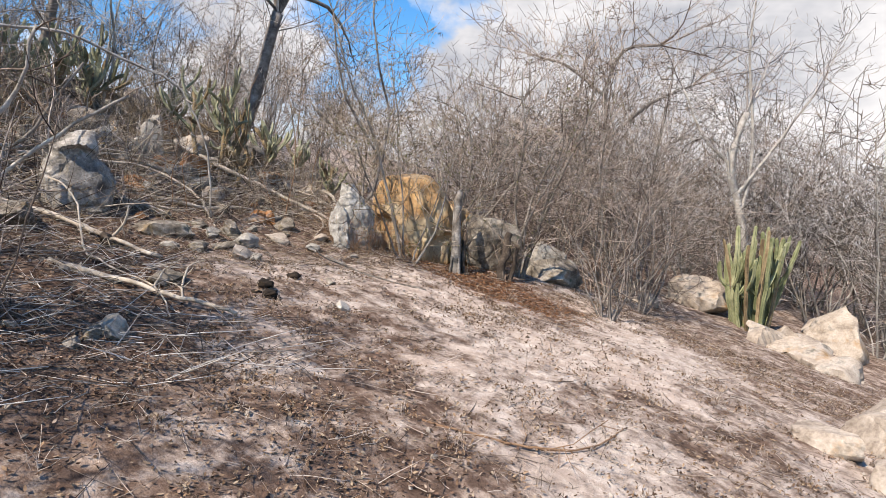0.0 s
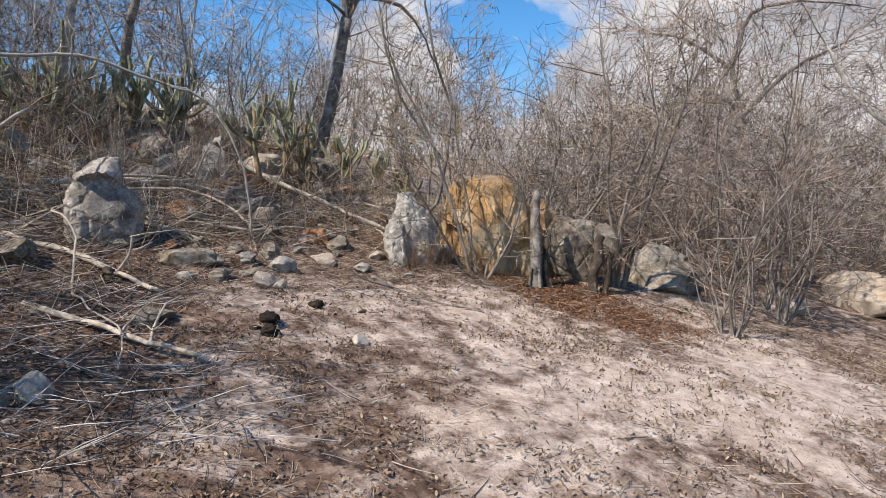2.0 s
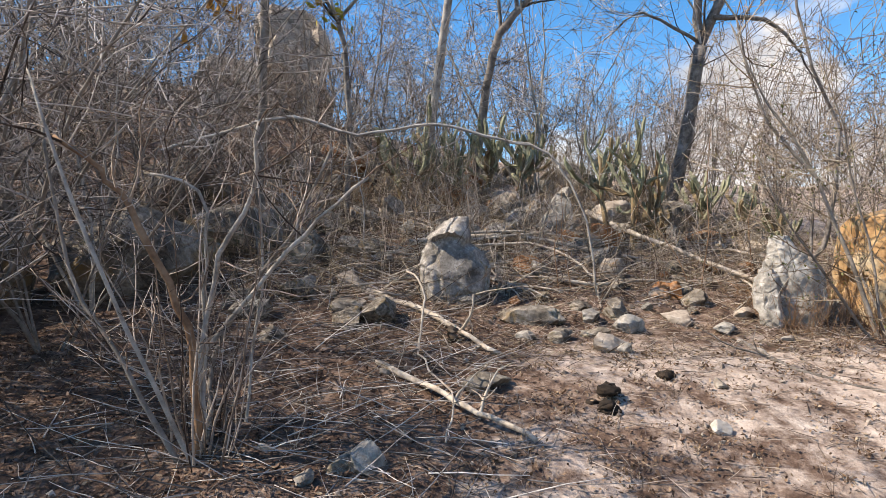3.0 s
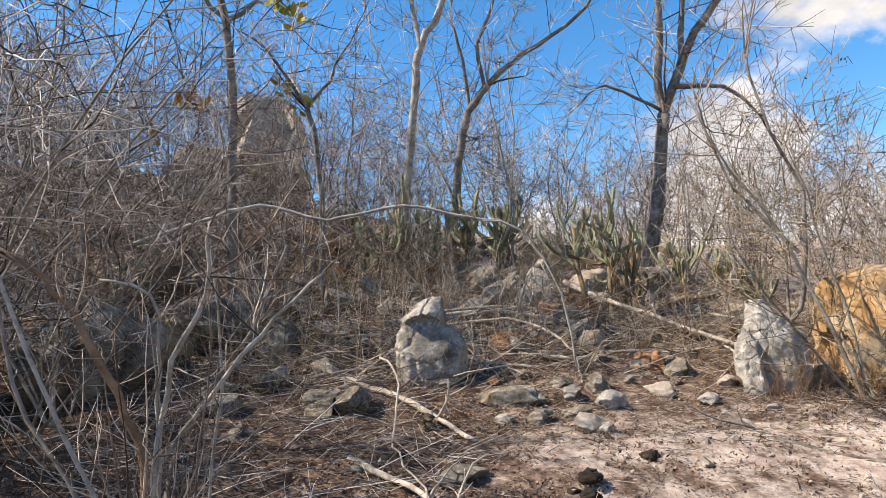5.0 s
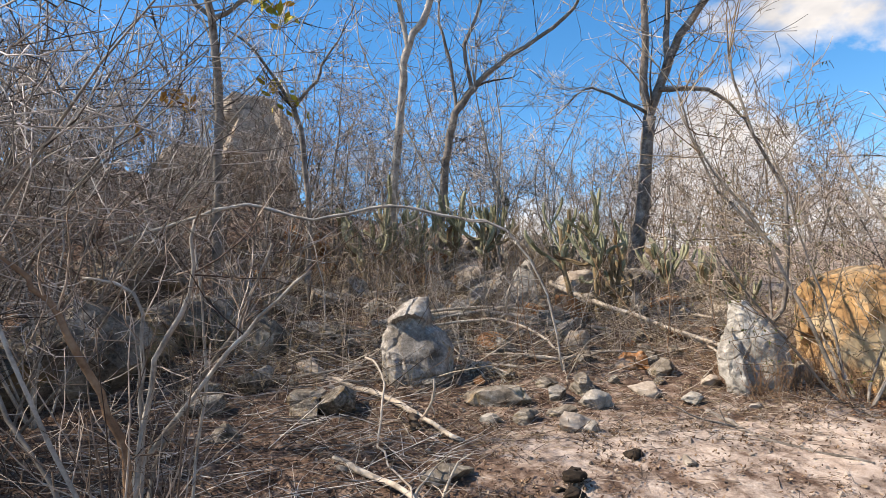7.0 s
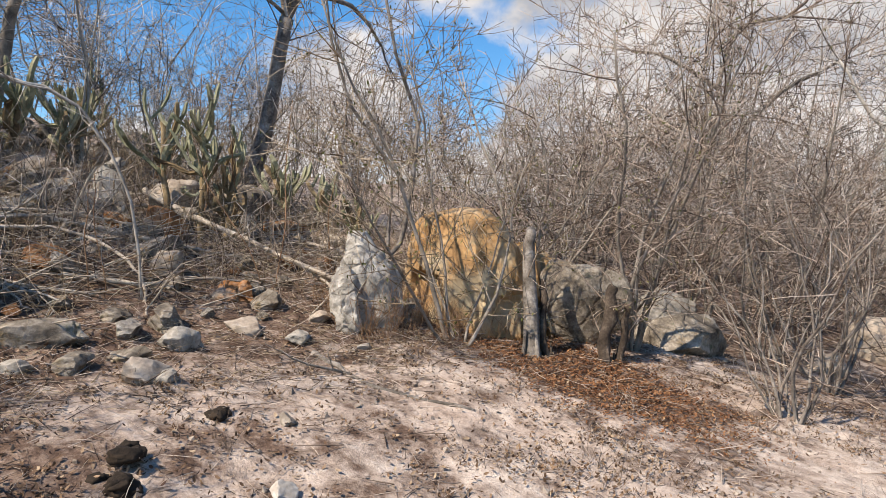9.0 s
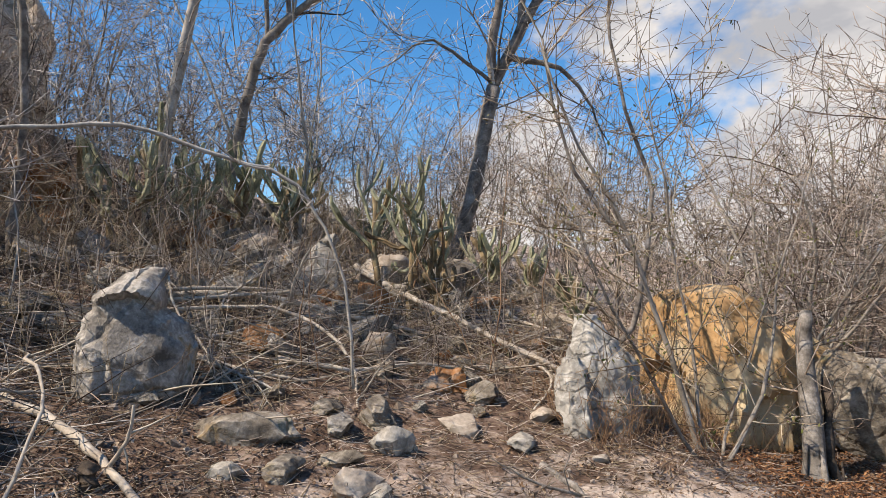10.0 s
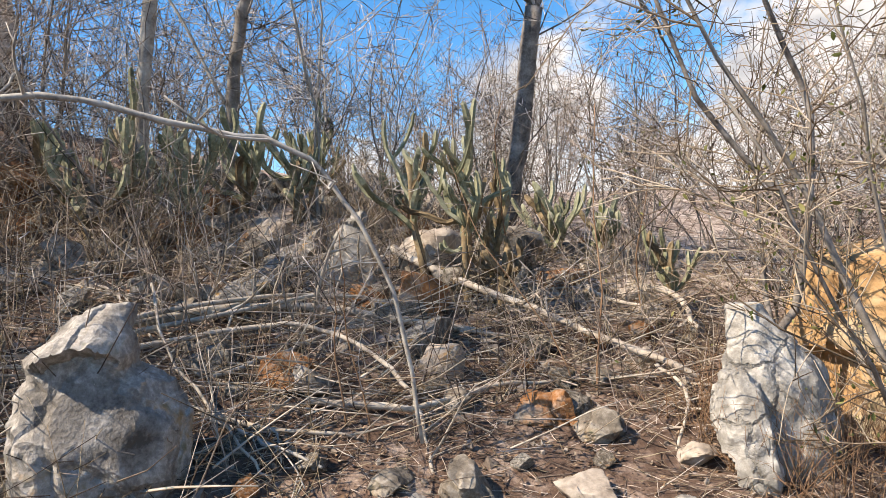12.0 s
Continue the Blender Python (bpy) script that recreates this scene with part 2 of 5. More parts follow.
def soil_material():
    m = bpy.data.materials.new("sandy_soil")
    m.use_nodes = True
    n, l = m.node_tree.nodes, m.node_tree.links
    bsdf = n["Principled BSDF"]
    bsdf.inputs["Roughness"].default_value = 0.96
    bsdf.inputs["Specular IOR Level"].default_value = 0.15
    tc = n.new("ShaderNodeTexCoord")

    def tex(sc, det, ro=0.6):
        t = n.new("ShaderNodeTexNoise")
        t.inputs["Scale"].default_value, t.inputs["Detail"].default_value, t.inputs["Roughness"].default_value = sc, det, ro
        l.new(tc.outputs["Object"], t.inputs["Vector"])
        return t

    def ramp(src, *stops):
        r = n.new("ShaderNodeValToRGB")
        e = r.color_ramp.elements
        while len(e) < len(stops):
            e.new(0.5)
        for el, (p, c) in zip(e, stops):
            el.position, el.color = p, (*[0.72 * q for q in c], 1)
        l.new(src, r.inputs["Fac"])
        return r

    broad, mid, grain = tex(1.3, 5), tex(9, 6, 0.68), tex(120, 3, 0.8)
    sand = ramp(mid.outputs["Fac"], (0.30, (0.30, 0.235, 0.195)), (0.48, (0.57, 0.475, 0.41)), (0.68, (0.80, 0.70, 0.62)))
    pink = n.new("ShaderNodeMix")
    pink.data_type = "RGBA"
    pr = n.new("ShaderNodeMapRange")
    pr.inputs["From Min"].default_value, pr.inputs["From Max"].default_value, pr.inputs["To Max"].default_value = 0.45, 0.7, 0.5
    l.new(broad.outputs["Fac"], pr.inputs["Value"])
    l.new(pr.outputs[0], pink.inputs[0])
    l.new(sand.outputs[0], pink.inputs[6])
    pink.inputs[7].default_value = (0.40, 0.30, 0.24, 1)
    duff = ramp(mid.outputs["Fac"], (0.3, (0.06, 0.036, 0.026)), (0.5, (0.17, 0.112, 0.085)), (0.72, (0.44, 0.335, 0.27)))
    at = n.new("ShaderNodeAttribute")
    at.attribute_name = "litter"
    wob = n.new("ShaderNodeMath")
    wob.operation = "MULTIPLY_ADD"
    l.new(tex(5.5, 8, 0.72).outputs["Fac"], wob.inputs[0])
    wob.inputs[1].default_value = 2.2
    l.new(at.outputs["Fac"], wob.inputs[2])
    mr = n.new("ShaderNodeMapRange")
    mr.inputs["From Min"].default_value, mr.inputs["From Max"].default_value = 1.28, 1.72
    l.new(wob.outputs[0], mr.inputs["Value"])
    mix = n.new("ShaderNodeMix")
    mix.data_type = "RGBA"
    l.new(mr.outputs[0], mix.inputs[0])
    l.new(pink.outputs[2], mix.inputs[6])
    l.new(duff.outputs[0], mix.inputs[7])
    gr = n.new("ShaderNodeMix")
    gr.data_type, gr.blend_type = "RGBA", "OVERLAY"
    gr.inputs[0].default_value = 0.45
    l.new(mix.outputs[2], gr.inputs[6])
    l.new(grain.outputs["Fac"], gr.inputs[7])
    l.new(gr.outputs[2], bsdf.inputs["Base Color"])
    hb = n.new("ShaderNodeMath")
    hb.operation = "MULTIPLY_ADD"
    l.new(grain.outputs["Fac"], hb.inputs[0])
    hb.inputs[1].default_value = 0.25
    l.new(tex(24, 6, 0.7).outputs["Fac"], hb.inputs[2])
    b = n.new("ShaderNodeBump")
    b.inputs["Strength"].default_value, b.inputs["Distance"].default_value = 0.8, 0.025
    l.new(hb.outputs[0], b.inputs["Height"])
    l.new(b.outputs[0], bsdf.inputs["Normal"])
    return m


SOIL = soil_material()

# ---- ground ----
UP_HILL = [-300, -60, -20, 0, 3.42, 4.88, 6.21, 7.55, 9.5, 12, 16, 24, 80, 300]
HEIGHTS = [-6, -5.5, -3.6, -0.068, 0.729, 1.06, 1.48, 1.96, 2.55, 3.3, 4.0, 4.6, 6, 7]


def clamp(v, a, b):
    return max(a, min(b, v))


def step(a, b, v):
    k = clamp((v - a) / (b - a), 0.0, 1.0)
    return k * k * (3 - 2 * k)


def slope(x, y):
    z = float(np.interp(-x, UP_HILL, HEIGHTS)) - 0.05 * clamp(y - 5.2, 0, 5) + clamp(-x - 7, 0, 8) * 0.03 * clamp(3 - y, 0, 6)
    z += 0.62 * step(8.5, 14, -x) * step(6.2, 2.6, y)   # the crest stands higher on the south side
    far = clamp((math.hypot(x + 2, y - 4) - 11) / 20, 0, 1)
    return z + far * 0.9 * noise.noise((x * 0.06, y * 0.06, 3.1))


def relief(x, y):
    p = Vector((x, y, 0))
    r = 0.045 * noise.noise(p * 0.9) + 0.022 * noise.noise(p * 3.1 + Vector((7, 1, 0)))
    if -9 < x < 2 and -1 < y < 11:
        k = noise.noise(p * 9.0 + Vector((0, 4, 2)))
        r += 0.014 * k - 0.016 * max(0.0, noise.noise(p * 14.0) - 0.22) * 2.2
    return r


def ground(x, y):
    return slope(x, y) + relief(x, y)


def litter(x, y):
    hill = step(3.7, 5.0, -x + 0.12 * (y - 3))
    edge_y = 1.95 + 0.55 * clamp(-x - 2.6, -2.5, 2.5)
    left = step(edge_y + 0.9, edge_y - 0.6, y + 0.5 * noise.noise((x * 1.3, y * 1.3, 8.0)))
    left *= 0.25 + 0.75 * step(0.8, 3.0, -x)
    patch = 1.25 * step(1.1, 0.25, math.hypot((x + 3.75) / 1.25, (y - 6.0) / 0.85))
    right = step(6.6, 7.8, y + 0.55 * (x + 2.6))
    back = step(0.6, 2.5, x)
    spots = 0.24 + 0.55 * noise.noise((x * 0.8, y * 0.8, 2.0)) + 0.3 * noise.noise((x * 2.6, y * 2.6, 6.0)) + 0.25 * step(4.6, 2.2, y)
    return clamp(max(0.72 * hill * (1 - 0.6 * step(6.0, 7.4, -x)) + 0.3 * noise.noise((x * 2.1, y * 2.1, 3.0)), 0.9 * left, patch, 0.5 * right, 0.7 * back, spots), 0, 1.25)


def axis(lo, hi, fine, far):
    inner = list(np.arange(lo, hi + 1e-6, fine))
    out, s, k = [], fine, hi
    while k < far:
        s *= 1.22
        k += s
        out.append(k)
    low, s, k = [], fine, lo
    while k > -far:
        s *= 1.22
        k -= s
        low.append(k)
    return low[::-1] + inner + out


def link(name, verts, faces, mat, parent=None, label="", smooth=True, sharp=0):
    me = bpy.data.meshes.new(name)
    me.from_pydata(verts, [], faces)
    me.materials.append(mat)
    if smooth:
        me.polygons.foreach_set("use_smooth", np.ones(len(me.polygons), dtype=bool))
    if sharp:
        me.set_sharp_from_angle(angle=radians(sharp))
    ob = new(name, me)
    if parent:
        ob.parent = parent
    return tagged(ob, label)


def base(name, p, label, category, group=""):
    e = new(name)
    e.empty_display_size = 0.1
    e.location = p
    return tagged(e, label, category, group)


def build_ground():
    xs, ys = axis(-8.2, 1.6, 0.05, 600), axis(-0.6, 9.6, 0.05, 600)
    verts, lit = [], []
    for y in ys:
        for x in xs:
            verts.append((x, y, ground(x, y)))
            lit.append(litter(x, y))
    w = len(xs)
    faces = [(j * w + i, j * w + i + 1, (j + 1) * w + i + 1, (j + 1) * w + i) for j in range(len(ys) - 1) for i in range(w - 1)]
    ob = link("ground", verts, faces, SOIL)
    a = ob.data.attributes.new("litter", "FLOAT", "POINT")
    a.data.foreach_set("value", lit)
    tagged(ob, "pale sandy hillside soil with dry leaf litter and hoof marks", "ground", kind="structure")


build_ground()


# ---- rocks ----
def rock_verts(rng, size, detail, facets=13, rough=0.10, turn=None):
    """A chipped boulder: a ball cut by planes, then roughened. Returns verts round the middle, and faces."""
    bm = bmesh.new()
    bmesh.ops.create_icosphere(bm, subdivisions=detail, radius=1.18)
    planes = []
    for _ in range(facets):
        n = Vector((rng.gauss(0, 1), rng.gauss(0, 1), rng.gauss(0, 1))).normalized()
        planes.append((n, rng.uniform(0.52, 0.92)))
    off = Vector((rng.uniform(-50, 50), rng.uniform(-50, 50), rng.uniform(-50, 50)))
    m = turn or Euler((rng.uniform(-0.3, 0.3), rng.uniform(-0.3, 0.3), rng.uniform(0, 6.3))).to_matrix()
    out = []
    for v in bm.verts:
        p = v.co.copy()
        for n, d in planes:
            k = p.dot(n)
            if k > d:
                p -= n * (k - d) * 0.97
        p *= 1 + rough * noise.fractal(p * 1.7 + off, 0.9, 2.1, 6) + 0.3 * rough * noise.noise(p * 8 + off)
        p = Vector((p.x * size[0], p.y * size[1], p.z * size[2]))
        out.append(m @ p)
    faces = [tuple(v.index for v in f.verts) for f in bm.faces]
    bm.free()
    return out, faces


def chip(v, n, seed, voxel, count):
    """Breaks flat chips off a rounded skin."""
    rs = np.random.RandomState(seed)
    if ((v - v.mean(0)) * n).sum() < 0:
        n = -n
    whole = v.copy()
    for k in range(count):
        i = rs.randint(len(v))
        reach = voxel * rs.uniform(4, 11)
        way = n[i] + rs.normal(0, 0.22, 3)
        way /= np.linalg.norm(way)
        p = whole[i] - way * reach * rs.uniform(0.08, 0.2)
        d = (v - p) @ way
        hit = (np.linalg.norm(whole - whole[i], axis=1) < reach * 1.5) & (d > 0)
        v[hit] -= d[hit][:, None] * way * 0.95
    return [Vector(q) for q in v]


def fuse(verts, faces, voxel, seed, chips=34):
    """Welds overlapping blocks into one skin and chips it."""
    me = bpy.data.meshes.new("blocks")
    me.from_pydata(verts, [], faces)
    ob = new("blocks", me)
    mod = ob.modifiers.new("weld", "REMESH")
    mod.mode, mod.voxel_size = "VOXEL", voxel
    done = bpy.data.meshes.new_from_object(ob.evaluated_get(bpy.context.evaluated_depsgraph_get()))
    off = Vector((seed * 3.7, seed * 1.3, 0))
    k = voxel * 60
    out = [v.co + v.normal * voxel * (1.1 * noise.fractal(v.co * 6 / k + off, 0.8, 2.1, 5) + 0.9 * (abs(noise.noise(v.co * 11 / k + off)) - 0.3)) for v in done.vertices]
    f = [tuple(q.vertices) for q in done.polygons]
    out = chip(np.array([tuple(q) for q in out]), np.array([tuple(v.normal) for v in done.vertices]), seed, voxel, chips)
    bpy.data.objects.remove(ob)
    bpy.data.meshes.remove(me)
    bpy.data.meshes.remove(done)
    return out, f


def loft(rings, seed, sides=22, square=0.75):
    """A block from (z, half x, half y, middle x, middle y) rings, low to high."""
    rng = random.Random(seed)
    v, f = [], []
    wave = [1 + rng.gauss(0, 0.05) for _ in range(sides)]
    for z, hx, hy, mx, my in rings:
        for j in range(sides):
            a = 2 * math.pi * j / sides
            c, q = math.cos(a), math.sin(a)
            v.append(Vector((mx + hx * math.copysign(abs(c) ** square, c) * wave[j], my + hy * math.copysign(abs(q) ** square, q) * wave[j], z + rng.gauss(0, 0.02) * hx)))
    n = len(rings)
    for i in range(n - 1):
        for j in range(sides):
            f.append((i * sides + j, i * sides + (j + 1) % sides, (i + 1) * sides + (j + 1) % sides, (i + 1) * sides + j))
    f.append(tuple(range(sides))[::-1])
    f.append(tuple((n - 1) * sides + j for j in range(sides)))
    return v, f


def carved(name, x, y, z, blocks, voxel, seed, mat, label, category="boulder", chips=34, sides=22, square=0.75):
    verts, faces = [], []
    for b in blocks:
        v, f = loft(b, seed + len(verts), sides, square)
        k = len(verts)
        verts += v
        faces += [tuple(i + k for i in q) for q in f]
    verts, faces = fuse(verts, faces, voxel, seed, chips)
    ob = link(name, verts, faces, mat, sharp=26)
    ob.location = (x, y, z)
    return tagged(ob, label, category)


def boulder(name, x, y, size, seed, mat, label, category="boulder", sink=0.25, lumps=(), detail=4, group="", facets=11, rough=0.10, z=None, turn=None):
    """size: half lengths. lumps: further (dx, dy, dz, size, turn) blocks of the same stone."""
    rng = random.Random(seed)
    low = ground(x, y) if z is None else z
    verts, faces = rock_verts(rng, size, detail, facets, rough, turn and Euler([radians(a) for a in turn]).to_matrix())
    verts = [v + Vector((0, 0, size[2] * (1 - 2 * sink) * 0.9)) for v in verts]
    for dx, dy, dz, sz, tn in lumps:
        v2, f2 = rock_verts(rng, sz, detail, 9, rough, Euler([radians(a) for a in tn]).to_matrix())
        k = len(verts)
        verts += [v + Vector((dx, dy, dz)) for v in v2]
        faces += [tuple(i + k for i in f) for f in f2]
    if lumps:
        verts, faces = fuse(verts, faces, max(size) / 22, seed)
    ob = link(name, verts, faces, mat, sharp=26)
    ob.location = (x, y, low)
    return tagged(ob, label, category, group)


carved("boulder", -5.64, 2.46, ground(-5.64, 2.46), [
    [(-0.12, 0.22, 0.21, 0, 0.05), (0.05, 0.26, 0.255, 0, 0.05), (0.22, 0.26, 0.265, 0, 0.04), (0.35, 0.24, 0.235, -0.02, 0.02), (0.41, 0.2, 0.19, -0.03, -0.02)],
    [(-0.12, 0.16, 0.10, 0.06, -0.2), (0.2, 0.15, 0.10, 0.05, -0.2), (0.36, 0.12, 0.09, 0.0, -0.19), (0.43, 0.06, 0.05, 0.0, -0.18)],
    [(0.38, 0.19, 0.175, -0.02, -0.05), (0.46, 0.21, 0.19, 0.02, -0.05), (0.53, 0.19, 0.165, 0.0, -0.02), (0.60, 0.14, 0.11, -0.02, 0.03), (0.65, 0.08, 0.06, -0.03, 0.07)]], 0.014, 5, ROCK_LICHEN,
    "grey lichened boulder with a wedge of rock perched on its top", chips=18, sides=9, square=1.0)
carved("boulder", -4.86, 4.97, ground(-4.86, 4.97), [
    [(-0.12, 0.20, 0.20, 0.02, 0.04), (0.12, 0.21, 0.235, 0.02, 0.05), (0.34, 0.19, 0.25, 0.0, 0.06), (0.41, 0.17, 0.225, -0.01, 0.04), (0.48, 0.14, 0.165, -0.02, 0.01),
     (0.57, 0.11, 0.11, -0.04, -0.02), (0.65, 0.08, 0.07, -0.05, -0.045)],
    [(-0.12, 0.15, 0.10, 0.07, -0.23), (0.18, 0.14, 0.10, 0.06, -0.235), (0.33, 0.11, 0.08, 0.04, -0.22), (0.40, 0.06, 0.04, 0.02, -0.21)]], 0.014, 19, ROCK_BRIGHT,
    "pale pointed limestone rock standing on the sand", chips=3, sides=7, square=1.0)
carved("boulder", -4.98, 6.22, ground(-4.98, 6.22), [
    [(-0.25, 0.46, 0.52, 0, -0.05), (0.25, 0.5, 0.56, 0, -0.05), (0.6, 0.46, 0.5, -0.02, -0.1), (0.82, 0.36, 0.38, -0.04, -0.16), (0.93, 0.2, 0.22, -0.05, -0.2)],
    [(-0.3, 0.4, 0.42, 0.18, 0.55), (0.25, 0.4, 0.42, 0.16, 0.52), (0.55, 0.32, 0.34, 0.12, 0.45), (0.68, 0.18, 0.2, 0.1, 0.4)]], 0.032, 23, ROCK_ORANGE,
    "large orange-stained boulder behind a bare shrub")
boulder("boulder", -4.22, 6.75, (0.34, 0.32, 0.52), 31, ROCK_GREY, "grey upright boulder beside a dark stump", sink=0.18, turn=(0, 0, 30))
boulder("boulder", -4.55, 8.55, (0.42, 0.36, 0.30), 32, ROCK_WHITE, "pale lichened rock among dry shrubs", sink=0.3)
boulder("boulder", -3.95, 7.85, (0.55, 0.38, 0.22), 33, ROCK_GREY, "low grey rock ledge under dry shrubs", sink=0.35)
boulder("boulder", -7.46, 5.30, (0.28, 0.26, 0.24), 35, ROCK_GREY, "rounded blue-grey rock beside a cactus", sink=0.25, facets=5)
carved("boulder", -7.5, 4.0, ground(-7.5, 4.0), [
    [(-0.15, 0.2, 0.27, 0, -0.08), (0.12, 0.18, 0.25, 0, -0.06), (0.3, 0.13, 0.16, -0.02, 0.03), (0.45, 0.09, 0.09, -0.04, 0.1), (0.53, 0.05, 0.05, -0.05, 0.13)]], 0.018, 36, ROCK_WHITE,
    "pale slanting pointed rock on the hillside", chips=40)
boulder("boulder", -6.95, 4.28, (0.22, 0.34, 0.17), 37, ROCK_RUST, "rust-coloured flat rock under a fallen pole", sink=0.3)
carved("boulder", -1.42, 9.6, ground(-1.42, 9.6), [
    [(-0.35, 0.62, 0.4, 0, 0), (0.05, 0.62, 0.38, 0, 0), (0.22, 0.5, 0.28, -0.1, 0.05), (0.36, 0.26, 0.18, -0.28, 0.08)],
    [(-0.35, 0.36, 0.36, 0.62, -0.35), (0.0, 0.34, 0.34, 0.6, -0.35), (0.14, 0.22, 0.22, 0.52, -0.3)]], 0.035, 41, ROCK_TAN, "smooth pale sandstone slab beside the sand")
boulder("boulder", -3.0, 11.0, (0.62, 0.45, 0.34), 43, ROCK_TAN, "pale sandstone slab behind a clump of cactus", sink=0.33, facets=9, turn=(0, 10, -30), rough=0.08)
boulder("boulder", -1.2, 11.6, (0.75, 0.5, 0.5), 44, ROCK_TAN, "tan sandstone block behind a pale slab", sink=0.3)
for k, (x, y, r) in enumerate(((-0.25, 5.35, 0.26), (0.12, 5.0, 0.24), (0.0, 5.95, 0.34), (0.35, 6.6, 0.42), (0.45, 5.6, 0.3), (-0.1, 7.1, 0.36), (0.1, 8.0, 0.4))):
    boulder("boulder", x, y, (r, r * 0.8, r * 0.5), 480 + k, ROCK_TAN, "low pale tan stone at the edge of the sand", sink=0.3, group="stones along the sand")
boulder("boulder", -5.95, -0.15, (0.55, 0.58, 0.50), 51, ROCK_GREY, "big shaded grey boulder behind bare saplings", sink=0.22)
boulder("boulder", -5.55, -1.25, (0.55, 0.5, 0.62), 52, ROCK_GREY, "big shaded grey boulder behind bare saplings", sink=0.2)
boulder("boulder", -6.75, 0.55, (0.40, 0.42, 0.36), 53, ROCK_GREY, "shaded grey boulder among dry twigs", sink=0.25)
boulder("boulder", -6.6, 1.18, (0.32, 0.24, 0.26), 54, ROCK_GREY, "shaded grey boulder among dry twigs", sink=0.25)
boulder("boulder", -7.6, -0.2, (0.5, 0.5, 0.5), 55, ROCK_GREY, "shaded grey boulder among dry twigs", sink=0.25)
carved("outcrop", -13.4, 0.5, 4.1, [
    [(-0.9, 1.0, 0.85, 0, 0.05), (0.6, 1.0, 0.85, 0, 0.05), (1.5, 0.95, 0.82, 0, 0.06), (2.1, 0.9, 0.72, 0, 0.02), (2.5, 0.75, 0.5, 0, -0.08)],
    [(-0.9, 1.0, 1.1, 0.2, -1.4), (0.5, 1.0, 0.95, 0.2, -1.3), (1.2, 0.8, 0.7, 0.2, -1.1), (1.5, 0.5, 0.45, 0.2, -1.0)]], 0.07, 61, ROCK_TAN,
    "tall weathered grey rock outcrop behind bare trees", "rock outcrop", chips=60)
